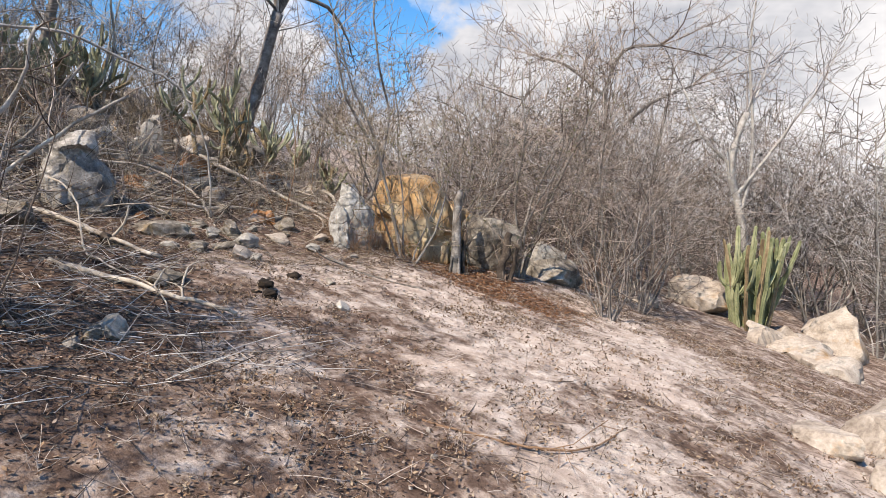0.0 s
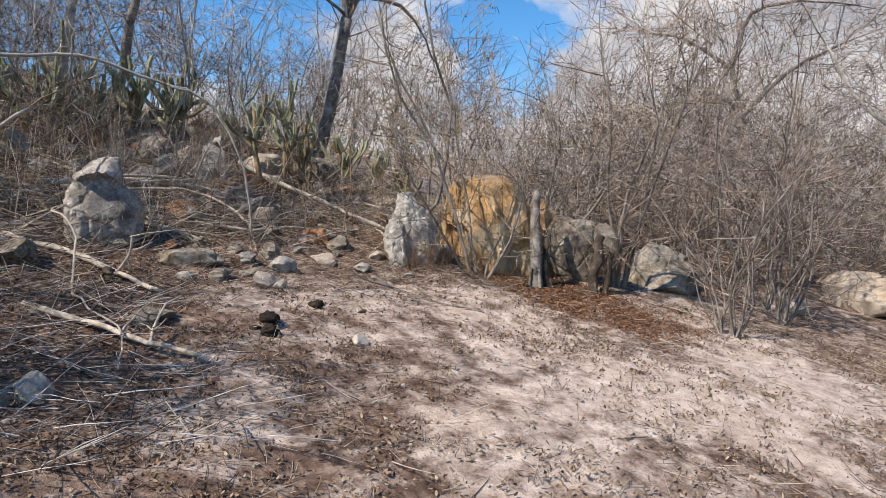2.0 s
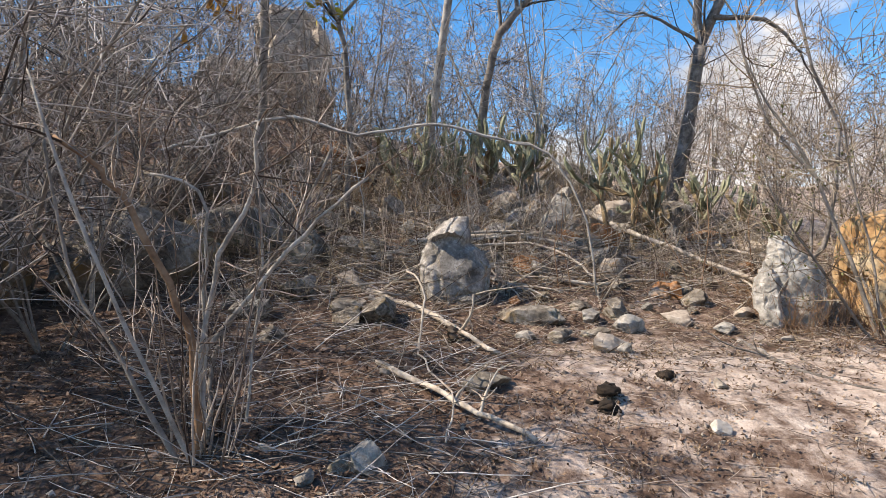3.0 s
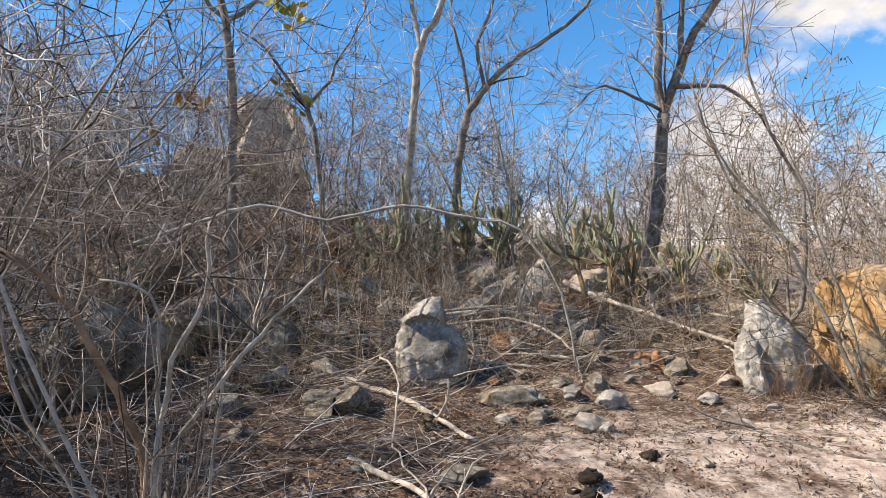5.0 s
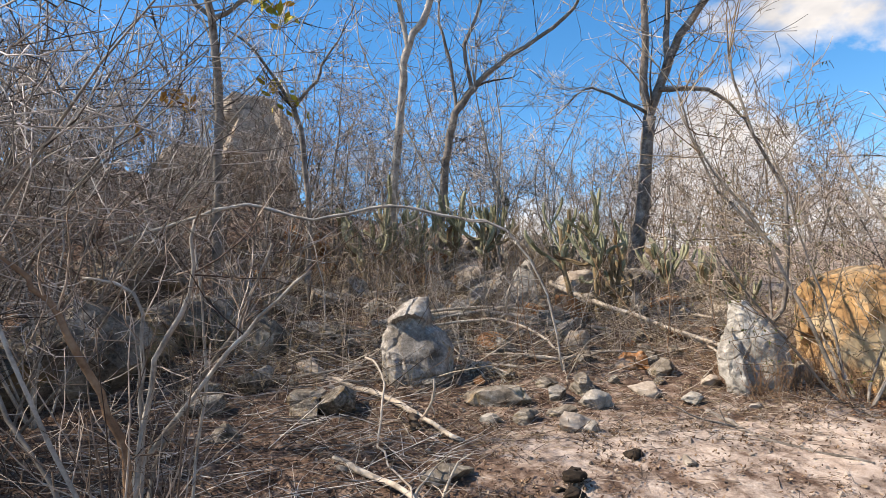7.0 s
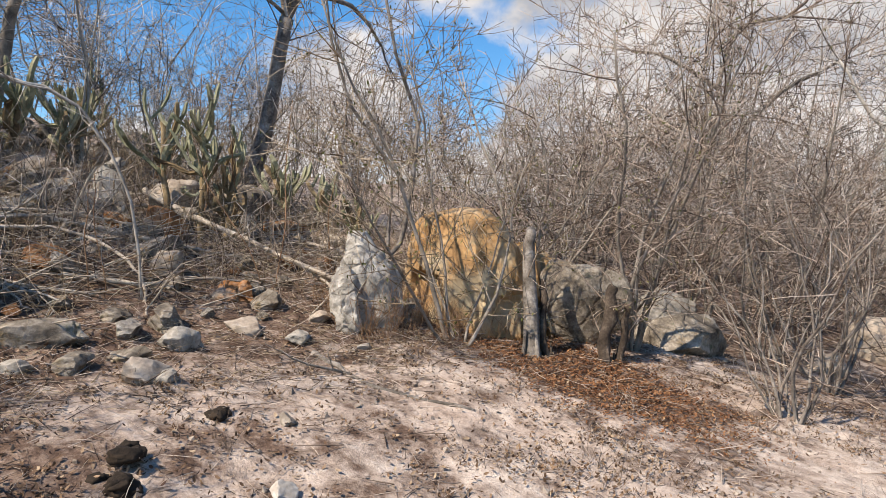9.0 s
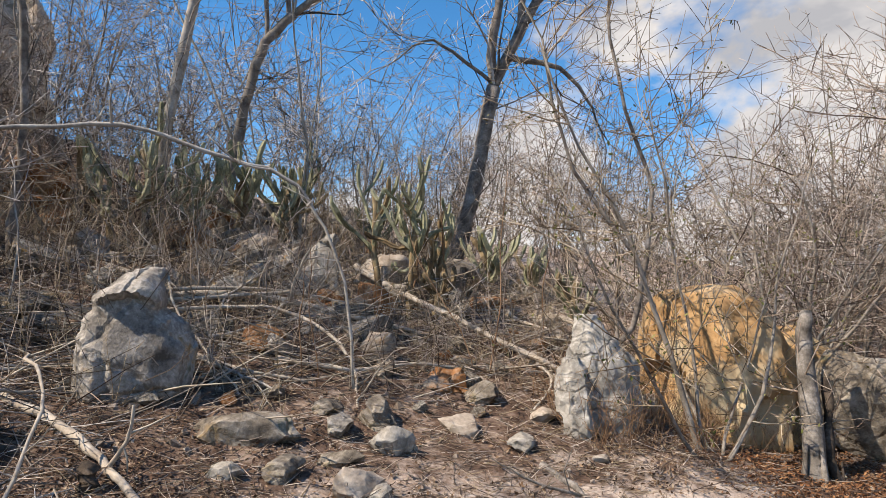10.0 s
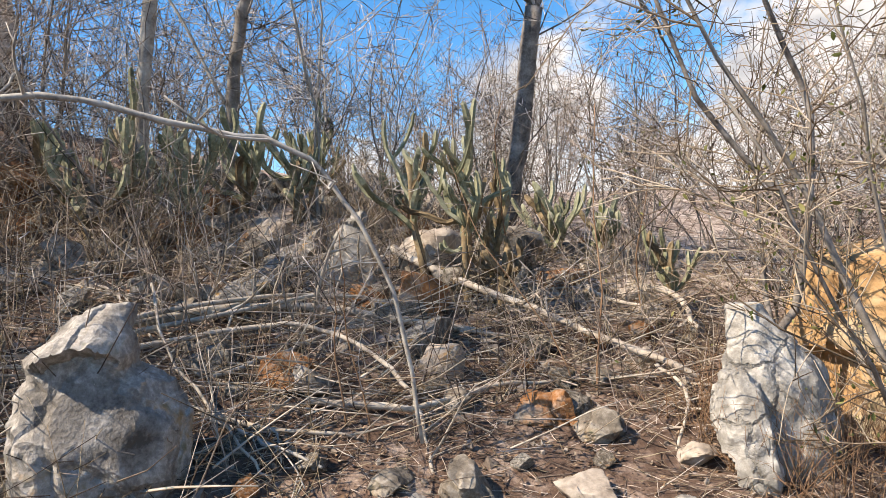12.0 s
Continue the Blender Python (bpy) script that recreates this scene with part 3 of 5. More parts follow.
STONES = [  # x, y, half size, stone, label
    (-5.22, 1.55, 0.17, ROCK_GREY, "flat grey stone in dry leaves"),
    (-4.68, 2.80, 0.095, ROCK_WHITE, "small pale stone on leaf litter"), (-4.28, 3.36, 0.085, ROCK_WHITE, "small pale stone on the sand"),
    (-4.80, 3.62, 0.16, ROCK_WHITE, "rounded pale stone with an orange stain"), (-4.72, 3.32, 0.13, ROCK_GREY, "dark grey stone beside a pale one"),
    (-5.15, 3.70, 0.16, ROCK_GREY, "flat dark stone at the foot of the slope"), (-4.72, 4.33, 0.12, ROCK_WHITE, "flat pale stone beside a pointed rock"),
    (-4.99, 4.66, 0.12, ROCK_TAN, "tan stone leaning on a pointed rock"), (-5.70, 4.78, 0.13, ROCK_GREY, "dark rounded stone on the slope"),
    (-5.28, 4.42, 0.14, ROCK_GREY, "flat blue-grey stone on the slope"), (-5.52, 4.35, 0.15, ROCK_RUST, "rusty brown stone on the slope"),
    (-6.26, 4.44, 0.10, ROCK_TAN, "small squarish tan stone"), (-7.75, 3.35, 0.16, ROCK_GREY, "flat stone on the hillside"),
    (-9.3, 3.25, 0.2, ROCK_WHITE, "pale stone high on the hillside"), (-4.80, 1.05, 0.13, ROCK_GREY, "flat stone in dry leaves"),
    (-4.93, 1.60, 0.08, ROCK_WHITE, "small pale stone in dry leaves"), (-3.80, 2.30, 0.17, ROCK_GREY, "sharp pale stone beside a fallen branch"),
    (-3.08, 1.65, 0.125, ROCK_WHITE, "rounded pale stone in dry leaves"), (-3.12, 1.58, 0.14, ROCK_GREY, "grey stone in dry leaves"), (-2.95, 1.38, 0.06, PEBBLE, "small pale stone in dry leaves"),
    (-3.20, 3.36, 0.065, PEBBLE, "small pale stone on the sand"), (-3.67, 3.66, 0.06, PEBBLE, "small stone on the sand"),
    (-3.22, 1.2, 0.05, PEBBLE, "small stone in dry leaves"), (-4.1, 1.78, 0.05, PEBBLE, "small stone in dry leaves"),
    (-5.10, 3.68, 0.12, ROCK_GREY, "greenish grey stone at the foot of the slope"), (-5.28, 3.42, 0.12, ROCK_GREY, "grey stone at the foot of the slope"),
    (-7.1, 4.72, 0.16, ROCK_RUST, "rust-coloured stone beside a cactus"), (-7.95, 4.3, 0.18, ROCK_TAN, "tan stone on the hillside"),
    (-8.4, 3.8, 0.2, ROCK_RUST, "rust-coloured stone on the hillside"), (-8.1, 2.6, 0.17, ROCK_RUST, "rust-coloured stone on the hillside"),
    (-8.9, 4.6, 0.25, ROCK_GREY, "grey stone high on the hillside"), (-7.3, 2.9, 0.13, ROCK_GREY, "grey stone on the hillside"),
    (-6.6, 1.9, 0.12, ROCK_GREY, "grey stone among dry twigs"), (-6.9, 5.7, 0.14, ROCK_GREY, "grey stone under dry branches"),
    (-6.5, 5.9, 0.16, ROCK_TAN, "tan stone under dry branches"), (-6.2, 5.5, 0.12, ROCK_RUST, "brown stone under dry branches"),
    (-5.06, 3.42, 0.13, ROCK_LICHEN, "angular lichened stone at the foot of the slope"), (-4.66, 3.05, 0.14, ROCK_GREY, "flat greenish stone in the soil"),
    (-4.40, 3.30, 0.17, ROCK_TAN, "flat buried stone at the edge of the sand"), (-4.95, 4.10, 0.15, ROCK_TAN, "flat tan stone in the soil"),
    (-5.75, 3.95, 0.15, ROCK_GREY, "grey stone among twigs on the slope"), (-6.1, 3.3, 0.16, ROCK_LICHEN, "lichened stone among twigs on the slope"),
    (-3.2, 9.2, 0.28, ROCK_TAN, "tan stone beside a dry shrub"), (-4.45, 4.65, 0.07, PEBBLE, "small stone beside a pointed rock"), (-5.0, 5.35, 0.08, PEBBLE, "small stone beside a pointed rock"),
]
for k, (x, y, r, mat, label) in enumerate(STONES):
    g = random.Random(400 + k)
    boulder("stone", x, y, (r * 0.95, r * g.uniform(0.55, 0.85), r * g.uniform(0.45, 0.75)), 400 + k, mat, label, "stone", 0.36, detail=4, group="loose stones", facets=19, rough=0.13)


boulder("boulder", -5.03, 2.95, (0.15, 0.31, 0.11), 451, ROCK_GREY, "low flat grey ledge of rock beside a boulder", sink=0.47, facets=20, turn=(4, -6, -18))
boulder("boulder", -5.55, 4.30, (0.13, 0.16, 0.12), 452, ROCK_RUST, "dark rusty rock half buried in the slope", sink=0.33, facets=14)
boulder("boulder", -7.6, 4.75, (0.24, 0.34, 0.24), 453, ROCK_TAN, "rounded tan rock behind a cactus", sink=0.3)
boulder("boulder", -8.6, 3.6, (0.22, 0.3, 0.2), 454, ROCK_TAN, "tan rock bedded in the hillside", sink=0.33, facets=14)
boulder("boulder", -8.9, 3.0, (0.24, 0.34, 0.2), 455, ROCK_RUST, "rusty rock bedded in the hillside", sink=0.33, facets=14)
boulder("boulder", -10.3, 2.9, (0.3, 0.4, 0.3), 456, ROCK_WHITE, "pale rock high on the hillside", sink=0.3)
boulder("boulder", -10.0, 5.1, (0.35, 0.45, 0.3), 457, ROCK_TAN, "tan rock high on the hillside", sink=0.3)
boulder("boulder", -9.8, 1.6, (0.35, 0.5, 0.35), 458, ROCK_RUST, "broad rusty rock high on the hillside", sink=0.3)


def scatter_stones():
    """Half-buried stones strewn over the slope: a few shapes, each laid out many times."""
    rng = random.Random(460)
    kinds = []
    for k, mat in enumerate((ROCK_GREY, ROCK_LICHEN, ROCK_RUST, ROCK_GREY, ROCK_WHITE, ROCK_TAN)):
        v, f = rock_verts(rng, (1, 0.8, 0.6), 3, 17, 0.11)
        me = bpy.data.meshes.new("stone")
        me.from_pydata(v, [], f)
        me.materials.append(mat)
        me.polygons.foreach_set("use_smooth", np.ones(len(me.polygons), dtype=bool))
        me.set_sharp_from_angle(angle=radians(24))
        kinds.append((me, ("grey", "lichened grey", "rust-coloured", "grey", "pale", "tan")[k]))
    for _ in range(290):
        x, y = rng.uniform(-11.2, -5.0), rng.uniform(0.6, 6.8)
        me, tint = rng.choice(kinds)
        r = (0.06 + 0.17 * rng.random() ** 2) * (1.35 if x < -7 else 1)
        ob = new("stone", me)
        ob.matrix_basis = Matrix.Translation((x, y, ground(x, y) + r * 0.26)) @ Euler((rng.gauss(0, 0.3), rng.gauss(0, 0.3), rng.uniform(0, 6.3))).to_matrix().to_4x4() @ Matrix.Diagonal((r, r, r, 1))
        tagged(ob, tint + " half-buried stone among twigs on the slope", "stone", "loose stones")


scatter_stones()


# ---- branches ----
class Wood:
    """Collects tubes into one mesh."""

    def __init__(self, origin=(0, 0, 0)):
        self.v, self.f, self.o = [], [], np.array(origin, dtype=float)

    def tube(self, pts, r0, r1, sides=5, knots=0.0, rng=None):
        p = np.array(pts, dtype=float) - self.o
        n = len(p)
        tan = np.gradient(p, axis=0)
        tan /= np.linalg.norm(tan, axis=1)[:, None] + 1e-9
        ref = np.array((0.31, 0.87, 0.38)) if abs(tan[0][2]) > 0.8 else np.array((0.1, 0.15, 0.98))
        a = np.cross(tan, ref)
        a /= np.linalg.norm(a, axis=1)[:, None] + 1e-9
        b = np.cross(tan, a)
        rad = np.linspace(r0, r1, n)
        if knots and rng:
            rad = rad * np.array([1 + rng.uniform(-knots, knots) for _ in range(n)])
        ang = np.arange(sides) * (2 * math.pi / sides)
        ring = p[:, None, :] + rad[:, None, None] * (np.cos(ang)[None, :, None] * a[:, None, :] + np.sin(ang)[None, :, None] * b[:, None, :])
        k = len(self.v)
        self.v.extend(map(tuple, ring.reshape(-1, 3)))
        for i in range(n - 1):
            for j in range(sides):
                j2 = (j + 1) % sides
                self.f.append((k + i * sides + j, k + i * sides + j2, k + (i + 1) * sides + j2, k + (i + 1) * sides + j))
        self.f.append(tuple(k + (n - 1) * sides + j for j in range(sides)))

    def mesh(self, name, mat, parent=None, label=""):
        return link(name, self.v, self.f, mat, parent, label)


def wander(rng, p, d, length, n, bend, lift):
    pts, p, d = [Vector(p)], Vector(p), Vector(d).normalized()
    for _ in range(n):
        d = (d + Vector((rng.gauss(0, bend), rng.gauss(0, bend), rng.gauss(0, bend) + lift))).normalized()
        p = p + d * (length / n)
        pts.append(p.copy())
    return pts


def twigs(w, rng, pts, r, length, levels, kids, bend=0.15, lift=0.05, start=0.25, thin=0.0022, spread=0.9):
    """Sprouts side twigs along a line, down through the levels."""
    pts = [Vector(q) for q in pts]
    for _ in range(kids[0]):
        k = rng.uniform(start, 1.0) * (len(pts) - 1)
        i = min(int(k), len(pts) - 2)
        p = pts[i].lerp(pts[i + 1], k - i)
        d = (pts[i + 1] - pts[i]).normalized()
        side = Vector((rng.gauss(0, 1), rng.gauss(0, 1), rng.gauss(0.15, 0.8))).normalized()
        d = (d * 0.6 + side * spread).normalized()
        ln = length * rng.uniform(0.45, 1.15)
        q = wander(rng, p, d, ln, 4 if levels > 1 else 2, bend, lift)
        w.tube(q, max(r * 0.62, thin), max(r * 0.3, thin * 0.6), 4 if r > 0.012 else 3)
        if levels > 1:
            twigs(w, rng, q, r * 0.5, ln * 0.55, levels - 1, kids[1:], bend * 1.1, lift, 0.15, thin, spread)


def smooth_line(pts, k=3):
    """Rounds a line of a few points."""
    p = [Vector(q) for q in pts]
    out = []
    for i in range(len(p) - 1):
        a, b, c, d = p[max(i - 1, 0)], p[i], p[i + 1], p[min(i + 2, len(p) - 1)]
        for j in range(k):
            t = j / k
            out.append(0.5 * (2 * b + (c - a) * t + (2 * a - 5 * b + 4 * c - d) * t * t + (3 * b - a - 3 * c + d) * t ** 3))
    return out + [p[-1]]


def tree(lines, radii, bark, twig, label, seed, kids=(10, 6, 3), length=0.9, name="bare_tree", levels=3, thin=0.004):
    """lines: the trunk and then the limbs, from their forks."""
    rng = random.Random(seed)
    foot = Vector(lines[0][0])
    foot.z = ground(foot.x, foot.y) - 0.05
    t = base(name, foot, label, "tree")
    fine = Wood(foot)
    for k, (line, (r0, r1)) in enumerate(zip(lines, radii)):
        pts = smooth_line(([foot] if k == 0 else []) + [Vector(q) for q in line])
        pts = [q + Vector((rng.gauss(0, 0.012), rng.gauss(0, 0.012), 0)) for q in pts]
        w = Wood(foot)
        w.tube(pts, r0, r1, 9 if k == 0 else 7, 0.07, rng)
        w.mesh("trunk" if k == 0 else "limb", bark, t)
        twigs(fine, rng, pts, clamp(r1 * 0.6, 0.008, 0.015), length * 1.35, levels, kids, start=0.45 if k == 0 else 0.2, thin=thin)
        end = pts[-1]
        for _ in range(3):
            q = wander(rng, end, (end - pts[-3]) + Vector((rng.gauss(0, 0.1), rng.gauss(0, 0.1), rng.gauss(0, 0.1))), length * 1.3, 5, 0.2, 0.05)
            fine.tube(q, min(r1 * 0.7, 0.02), thin, 5)
            twigs(fine, rng, q, min(r1 * 0.5, 0.012), length * 0.6, levels - 1, kids[1:], thin=thin)
    tagged(fine.mesh("crown", twig, t), kind="stuff")
    return t


tree([[(-8.41, 5.79, 2.21), (-8.29, 5.89, 2.73), (-8.18, 5.97, 3.25), (-7.95, 6.08, 4.36)],
      [(-7.95, 6.08, 4.36), (-7.87, 6.03, 4.89), (-7.76, 6.04, 5.49), (-7.57, 6.04, 6.53), (-7.5, 6.0, 7.3)],
      [(-7.95, 6.08, 4.36), (-7.80, 6.30, 4.95), (-7.67, 6.50, 5.38), (-7.49, 6.88, 5.88), (-7.31, 7.23, 6.46)],
      [(-7.81, 6.29, 4.91), (-7.67, 6.33, 5.62), (-7.49, 6.39, 6.51), (-7.4, 6.5, 7.2)],
      [(-7.83, 6.2, 4.69), (-7.65, 6.76, 4.62), (-7.61, 7.13, 4.33), (-7.62, 7.37, 3.98)],
      [(-7.93, 6.06, 4.40), (-7.93, 5.51, 4.66), (-7.98, 5.22, 4.75), (-8.12, 4.85, 4.44)]],
     [(0.12, 0.085), (0.062, 0.034), (0.07, 0.036), (0.045, 0.025), (0.036, 0.01), (0.026, 0.007)],
     BARK_DARK, TWIG_GREY, "dark-barked leafless tree forking into tall stems", 71, (7, 5, 3), 0.9)
tree([[(-9.04, 2.63, 2.72), (-8.93, 2.70, 3.23), (-8.79, 2.77, 3.90), (-8.55, 2.91, 5.09), (-8.45, 2.98, 5.54), (-8.31, 3.25, 5.97), (-8.14, 3.41, 6.70), (-8.0, 3.4, 7.4)],
      [(-8.46, 2.96, 5.50), (-8.38, 2.86, 6.10), (-8.40, 2.62, 6.27), (-8.40, 2.34, 6.62)]],
     [(0.065, 0.042), (0.036, 0.02)], BARK_PALE, TWIG_GREY, "slender pale-barked leafless tree", 72, (6, 4, 2), 0.7)
tree([[(-9.53, 3.45, 3.00), (-9.42, 3.51, 3.56), (-9.25, 3.62, 4.36), (-9.13, 3.74, 4.84), (-9.01, 4.00, 5.18)],
      [(-9.02, 3.99, 5.17), (-8.87, 4.35, 5.48), (-8.69, 4.92, 5.81), (-8.51, 5.41, 6.18), (-8.41, 5.58, 6.49)],
      [(-9.03, 3.96, 5.15), (-8.92, 3.92, 5.79), (-8.75, 4.14, 6.43), (-8.61, 4.27, 7.06)],
      [(-9.13, 3.74, 4.84), (-9.01, 3.67, 5.57), (-8.94, 3.53, 6.14), (-8.80, 3.66, 6.78)]],
     [(0.07, 0.052), (0.042, 0.018), (0.034, 0.016), (0.028, 0.012)], BARK_GREY, TWIG_GREY, "grey leafless tree with spreading limbs", 73, (6, 4, 2), 0.7)
tree([[(-7.15, 0.69, 2.41), (-7.00, 0.73, 3.18), (-6.81, 0.77, 4.18), (-6.68, 0.75, 4.90), (-6.61, 0.68, 5.41)],
      [(-6.69, 0.75, 4.88), (-6.68, 0.56, 5.14), (-6.69, 0.35, 5.37), (-6.7, 0.1, 5.7)],
      [(-6.68, 0.76, 4.89), (-6.61, 0.97, 5.00), (-6.54, 1.11, 5.24), (-6.49, 1.14, 5.6)]],
     [(0.052, 0.036), (0.026, 0.014), (0.026, 0.014)], BARK_GREY, TWIG_GREY, "grey leafless tree with a straight trunk", 74, (8, 5, 3), 0.8)
tree([[(-7.84, 1.60, 2.59), (-7.76, 1.61, 3.03), (-7.62, 1.59, 3.85), (-7.55, 1.50, 4.31)],
      [(-7.55, 1.50, 4.31), (-7.44, 1.76, 4.59), (-7.38, 1.86, 4.81), (-7.29, 2.05, 5.08)],
      [(-7.55, 1.52, 4.29), (-7.53, 1.26, 4.72), (-7.53, 0.99, 5.09), (-7.55, 0.78, 5.23)]],
     [(0.042, 0.028), (0.022, 0.009), (0.022, 0.009)], BARK_DARK, TWIG_GREY, "thin dark leafless tree with a few yellow leaves", 75, (5, 3, 2), 0.5)
tree([[(-2.38, 11.81, 0.27), (-2.65, 11.65, 1.94), (-2.82, 11.54, 2.77), (-2.70, 11.66, 3.63)],
      [(-2.65, 11.65, 1.94), (-2.55, 11.75, 3.0), (-2.74, 11.67, 4.57), (-2.66, 11.78, 6.09)],
      [(-2.8, 11.55, 2.7), (-3.3, 11.3, 3.3), (-3.6, 11.2, 4.0)], [(-2.7, 11.6, 2.3), (-2.2, 11.9, 3.2), (-1.8, 12.2, 4.0)]],
     [(0.085, 0.05), (0.034, 0.012), (0.034, 0.014), (0.034, 0.014)], BARK_PALE, TWIG_GREY, "pale leafless tree behind a clump of cactus", 76, (11, 7, 3), 1.0, thin=0.0042)
tree([[(-5.49, 13.20, 1.0), (-5.65, 13.13, 2.5), (-5.80, 13.03, 3.70)], [(-5.8, 13.03, 3.7), (-5.9, 13.0, 4.5), (-5.65, 13.21, 5.39), (-5.0, 13.5, 5.5)],
      [(-5.8, 13.03, 3.7), (-6.2, 12.7, 3.9), (-6.9, 12.3, 3.5)], [(-5.75, 13.05, 3.5), (-5.1, 13.5, 4.3), (-4.4, 13.9, 4.7)], [(-5.9, 13.0, 4.4), (-6.6, 12.6, 5.0), (-7.2, 12.4, 5.2)]],
     [(0.13, 0.085), (0.06, 0.026), (0.048, 0.02), (0.055, 0.02), (0.042, 0.018)], BARK_DARK, TWIG_BROWN, "big gnarled leafless tree with twisted limbs", 77, (12, 8, 3), 1.2, thin=0.0048)


def foliage(name, label, spots, mat, seed, size=0.07, count=14, spread=0.12, cat="leaves"):
    """Clusters of broad leaves that hang on twigs."""
    rng = random.Random(seed)
    for s in spots:
        v, f = [], []
        for _ in range(count):
            c = Vector((rng.gauss(0, spread), rng.gauss(0, spread), rng.gauss(0, spread)))
            leaf(v, f, rng, c, size * rng.uniform(0.6, 1.2), rng.uniform(0.4, 1.4))
        w = Wood()
        w.tube([(0, 0, spread * 2.2), (0.01, 0.0, spread), (0, 0.01, 0), (0.02, 0, -spread)], 0.004, 0.002, 4)
        t = base(name, s, label, cat)
        tagged(link("foliage", v, f, mat, t), kind="stuff")
        w.mesh("stalk", TWIG_BROWN, t)


def leaf(v, f, rng, c, s, tilt):
    """A curled leaf blade of four faces."""
    m = Euler((rng.gauss(0, tilt), rng.gauss(0, tilt), rng.uniform(0, 6.3))).to_matrix()
    k, cup = len(v), rng.uniform(0.1, 0.5) * s
    for p in ((-s, 0, cup * 0.6), (-s * 0.3, -s * 0.42, cup * 0.5), (s * 0.4, -s * 0.36, cup * 0.4), (s, 0, cup), (s * 0.4, s * 0.36, cup * 0.4), (-s * 0.3, s * 0.42, cup * 0.5), (0, 0, 0)):
        v.append(tuple(c + m @ Vector(p)))
    for i in range(6):
        f.append((k + 6, k + i, k + (i + 1) % 6))


foliage("leaf_cluster", "yellow-green leaves on a bare twig", [(-6.5, 1.36, 4.98), (-6.55, 1.45, 4.8), (-6.6, 1.3, 5.08)], LEAF_YELLOW, 81, 0.075, 9, 0.07)
foliage("leaf_cluster", "yellow-green leaves on a thin tree", [(-7.5, 1.38, 4.4), (-7.5, 1.55, 4.3), (-7.6, 1.3, 4.55)], LEAF_YELLOW, 82, 0.07, 9, 0.08)
foliage("leaf_cluster", "rust-brown dry leaves on a bare twig", [(-7.06, -0.05, 3.82), (-6.89, 0.46, 4.09), (-6.95, 0.3, 4.2)], LEAF_RUST, 83, 0.06, 14, 0.06)



# ---- shrubs ----
def shrub(name, p, seed, stems, height, kids, levels, bark, twig, label, bend=0.17, out=0.45, thick=0.014, thin=0.0027, length=0.7, lift=0.04, leaves=0):
    rng = random.Random(seed)
    t = base(name, p, label, "shrub")
    fine = Wood()
    for _ in range(stems):
        a, k = rng.uniform(0, 6.3), rng.uniform(0.3, 1.0) * out
        q = Vector((math.cos(a) * 0.06, math.sin(a) * 0.06, -0.08))
        pts = wander(rng, q, (math.cos(a) * k, math.sin(a) * k, 1), height * rng.uniform(0.6, 1.1), 8, bend, lift)
        r = thick * rng.uniform(0.6, 1.3)
        w = Wood()
        w.tube(pts, r, r * 0.3, 5)
        w.mesh("stem", bark, t)
        twigs(fine, rng, pts, r * 0.5, length * rng.uniform(0.7, 1.2), levels, kids, thin=thin, start=0.15, bend=0.10, lift=0.02, spread=1.0)
    tagged(fine.mesh("crown", twig, t), kind="stuff")
    if leaves:
        v, f = [], []
        for _ in range(leaves):
            leaf(v, f, rng, Vector(rng.choice(fine.v)) + Vector((rng.gauss(0, 0.02), rng.gauss(0, 0.02), rng.gauss(0, 0.02))), rng.uniform(0.007, 0.016), 1.2)
        tagged(link("foliage", v, f, LEAF_GREEN, t), kind="stuff")
    return t


def on(x, y, dz=0.0):
    return (x, y, ground(x, y) + dz)


# the shrub over the orange boulder, and its neighbours
shrub("shrub", on(-4.42, 5.45), 101, 6, 2.5, (8, 7, 3), 3, BARK_GREY, TWIG_TAN, "dense bare shrub with tan twigs before an orange boulder", out=0.75, thick=0.019, length=0.75, leaves=900)
shrub("shrub", on(-4.95, 6.6), 102, 6, 3.0, (9, 7, 3), 3, BARK_GREY, TWIG_BROWN, "tall bare shrub with brown twigs behind a boulder", out=0.6, thick=0.018, length=0.8, leaves=900)
shrub("shrub", on(-4.05, 7.1), 103, 6, 2.8, (9, 7, 3), 3, BARK_GREY, TWIG_BROWN, "tall bare shrub with brown twigs beside a stump", out=0.6, thick=0.018, length=0.8, leaves=600)
shrub("shrub", on(-2.72, 6.9), 104, 10, 1.75, (5, 3), 2, BARK_DARK, TWIG_BROWN, "upright bare shrub at the edge of the sand", out=0.34, thick=0.012, length=0.5)
shrub("shrub", on(-2.9, 8.3), 105, 10, 1.9, (6, 4), 2, BARK_DARK, TWIG_BROWN, "bare brown shrub near pale slabs", out=0.6, thick=0.012, length=0.6)
shrub("shrub", on(-3.6, 8.9), 106, 10, 2.2, (6, 4), 2, BARK_GREY, TWIG_BROWN, "bare brown shrub among rocks", out=0.6, thick=0.014, length=0.6)

# thin bare young stems standing on the slope
def young_stems():
    rng = random.Random(130)
    for k in range(16):
        x, y = rng.uniform(-8.6, -5.6), rng.uniform(1.6, 6.2)
        shrub("sapling", on(x, y), 131 + k, rng.choice((1, 1, 2)), rng.uniform(0.9, 1.7), (5, 2), 2, rng.choice((BARK_PALE, BARK_GREY, STICK_BROWN)), TWIG_GREY,
              "thin bare young stem on the dry slope", out=0.35, thick=0.008, length=0.5, bend=0.12)


young_stems()

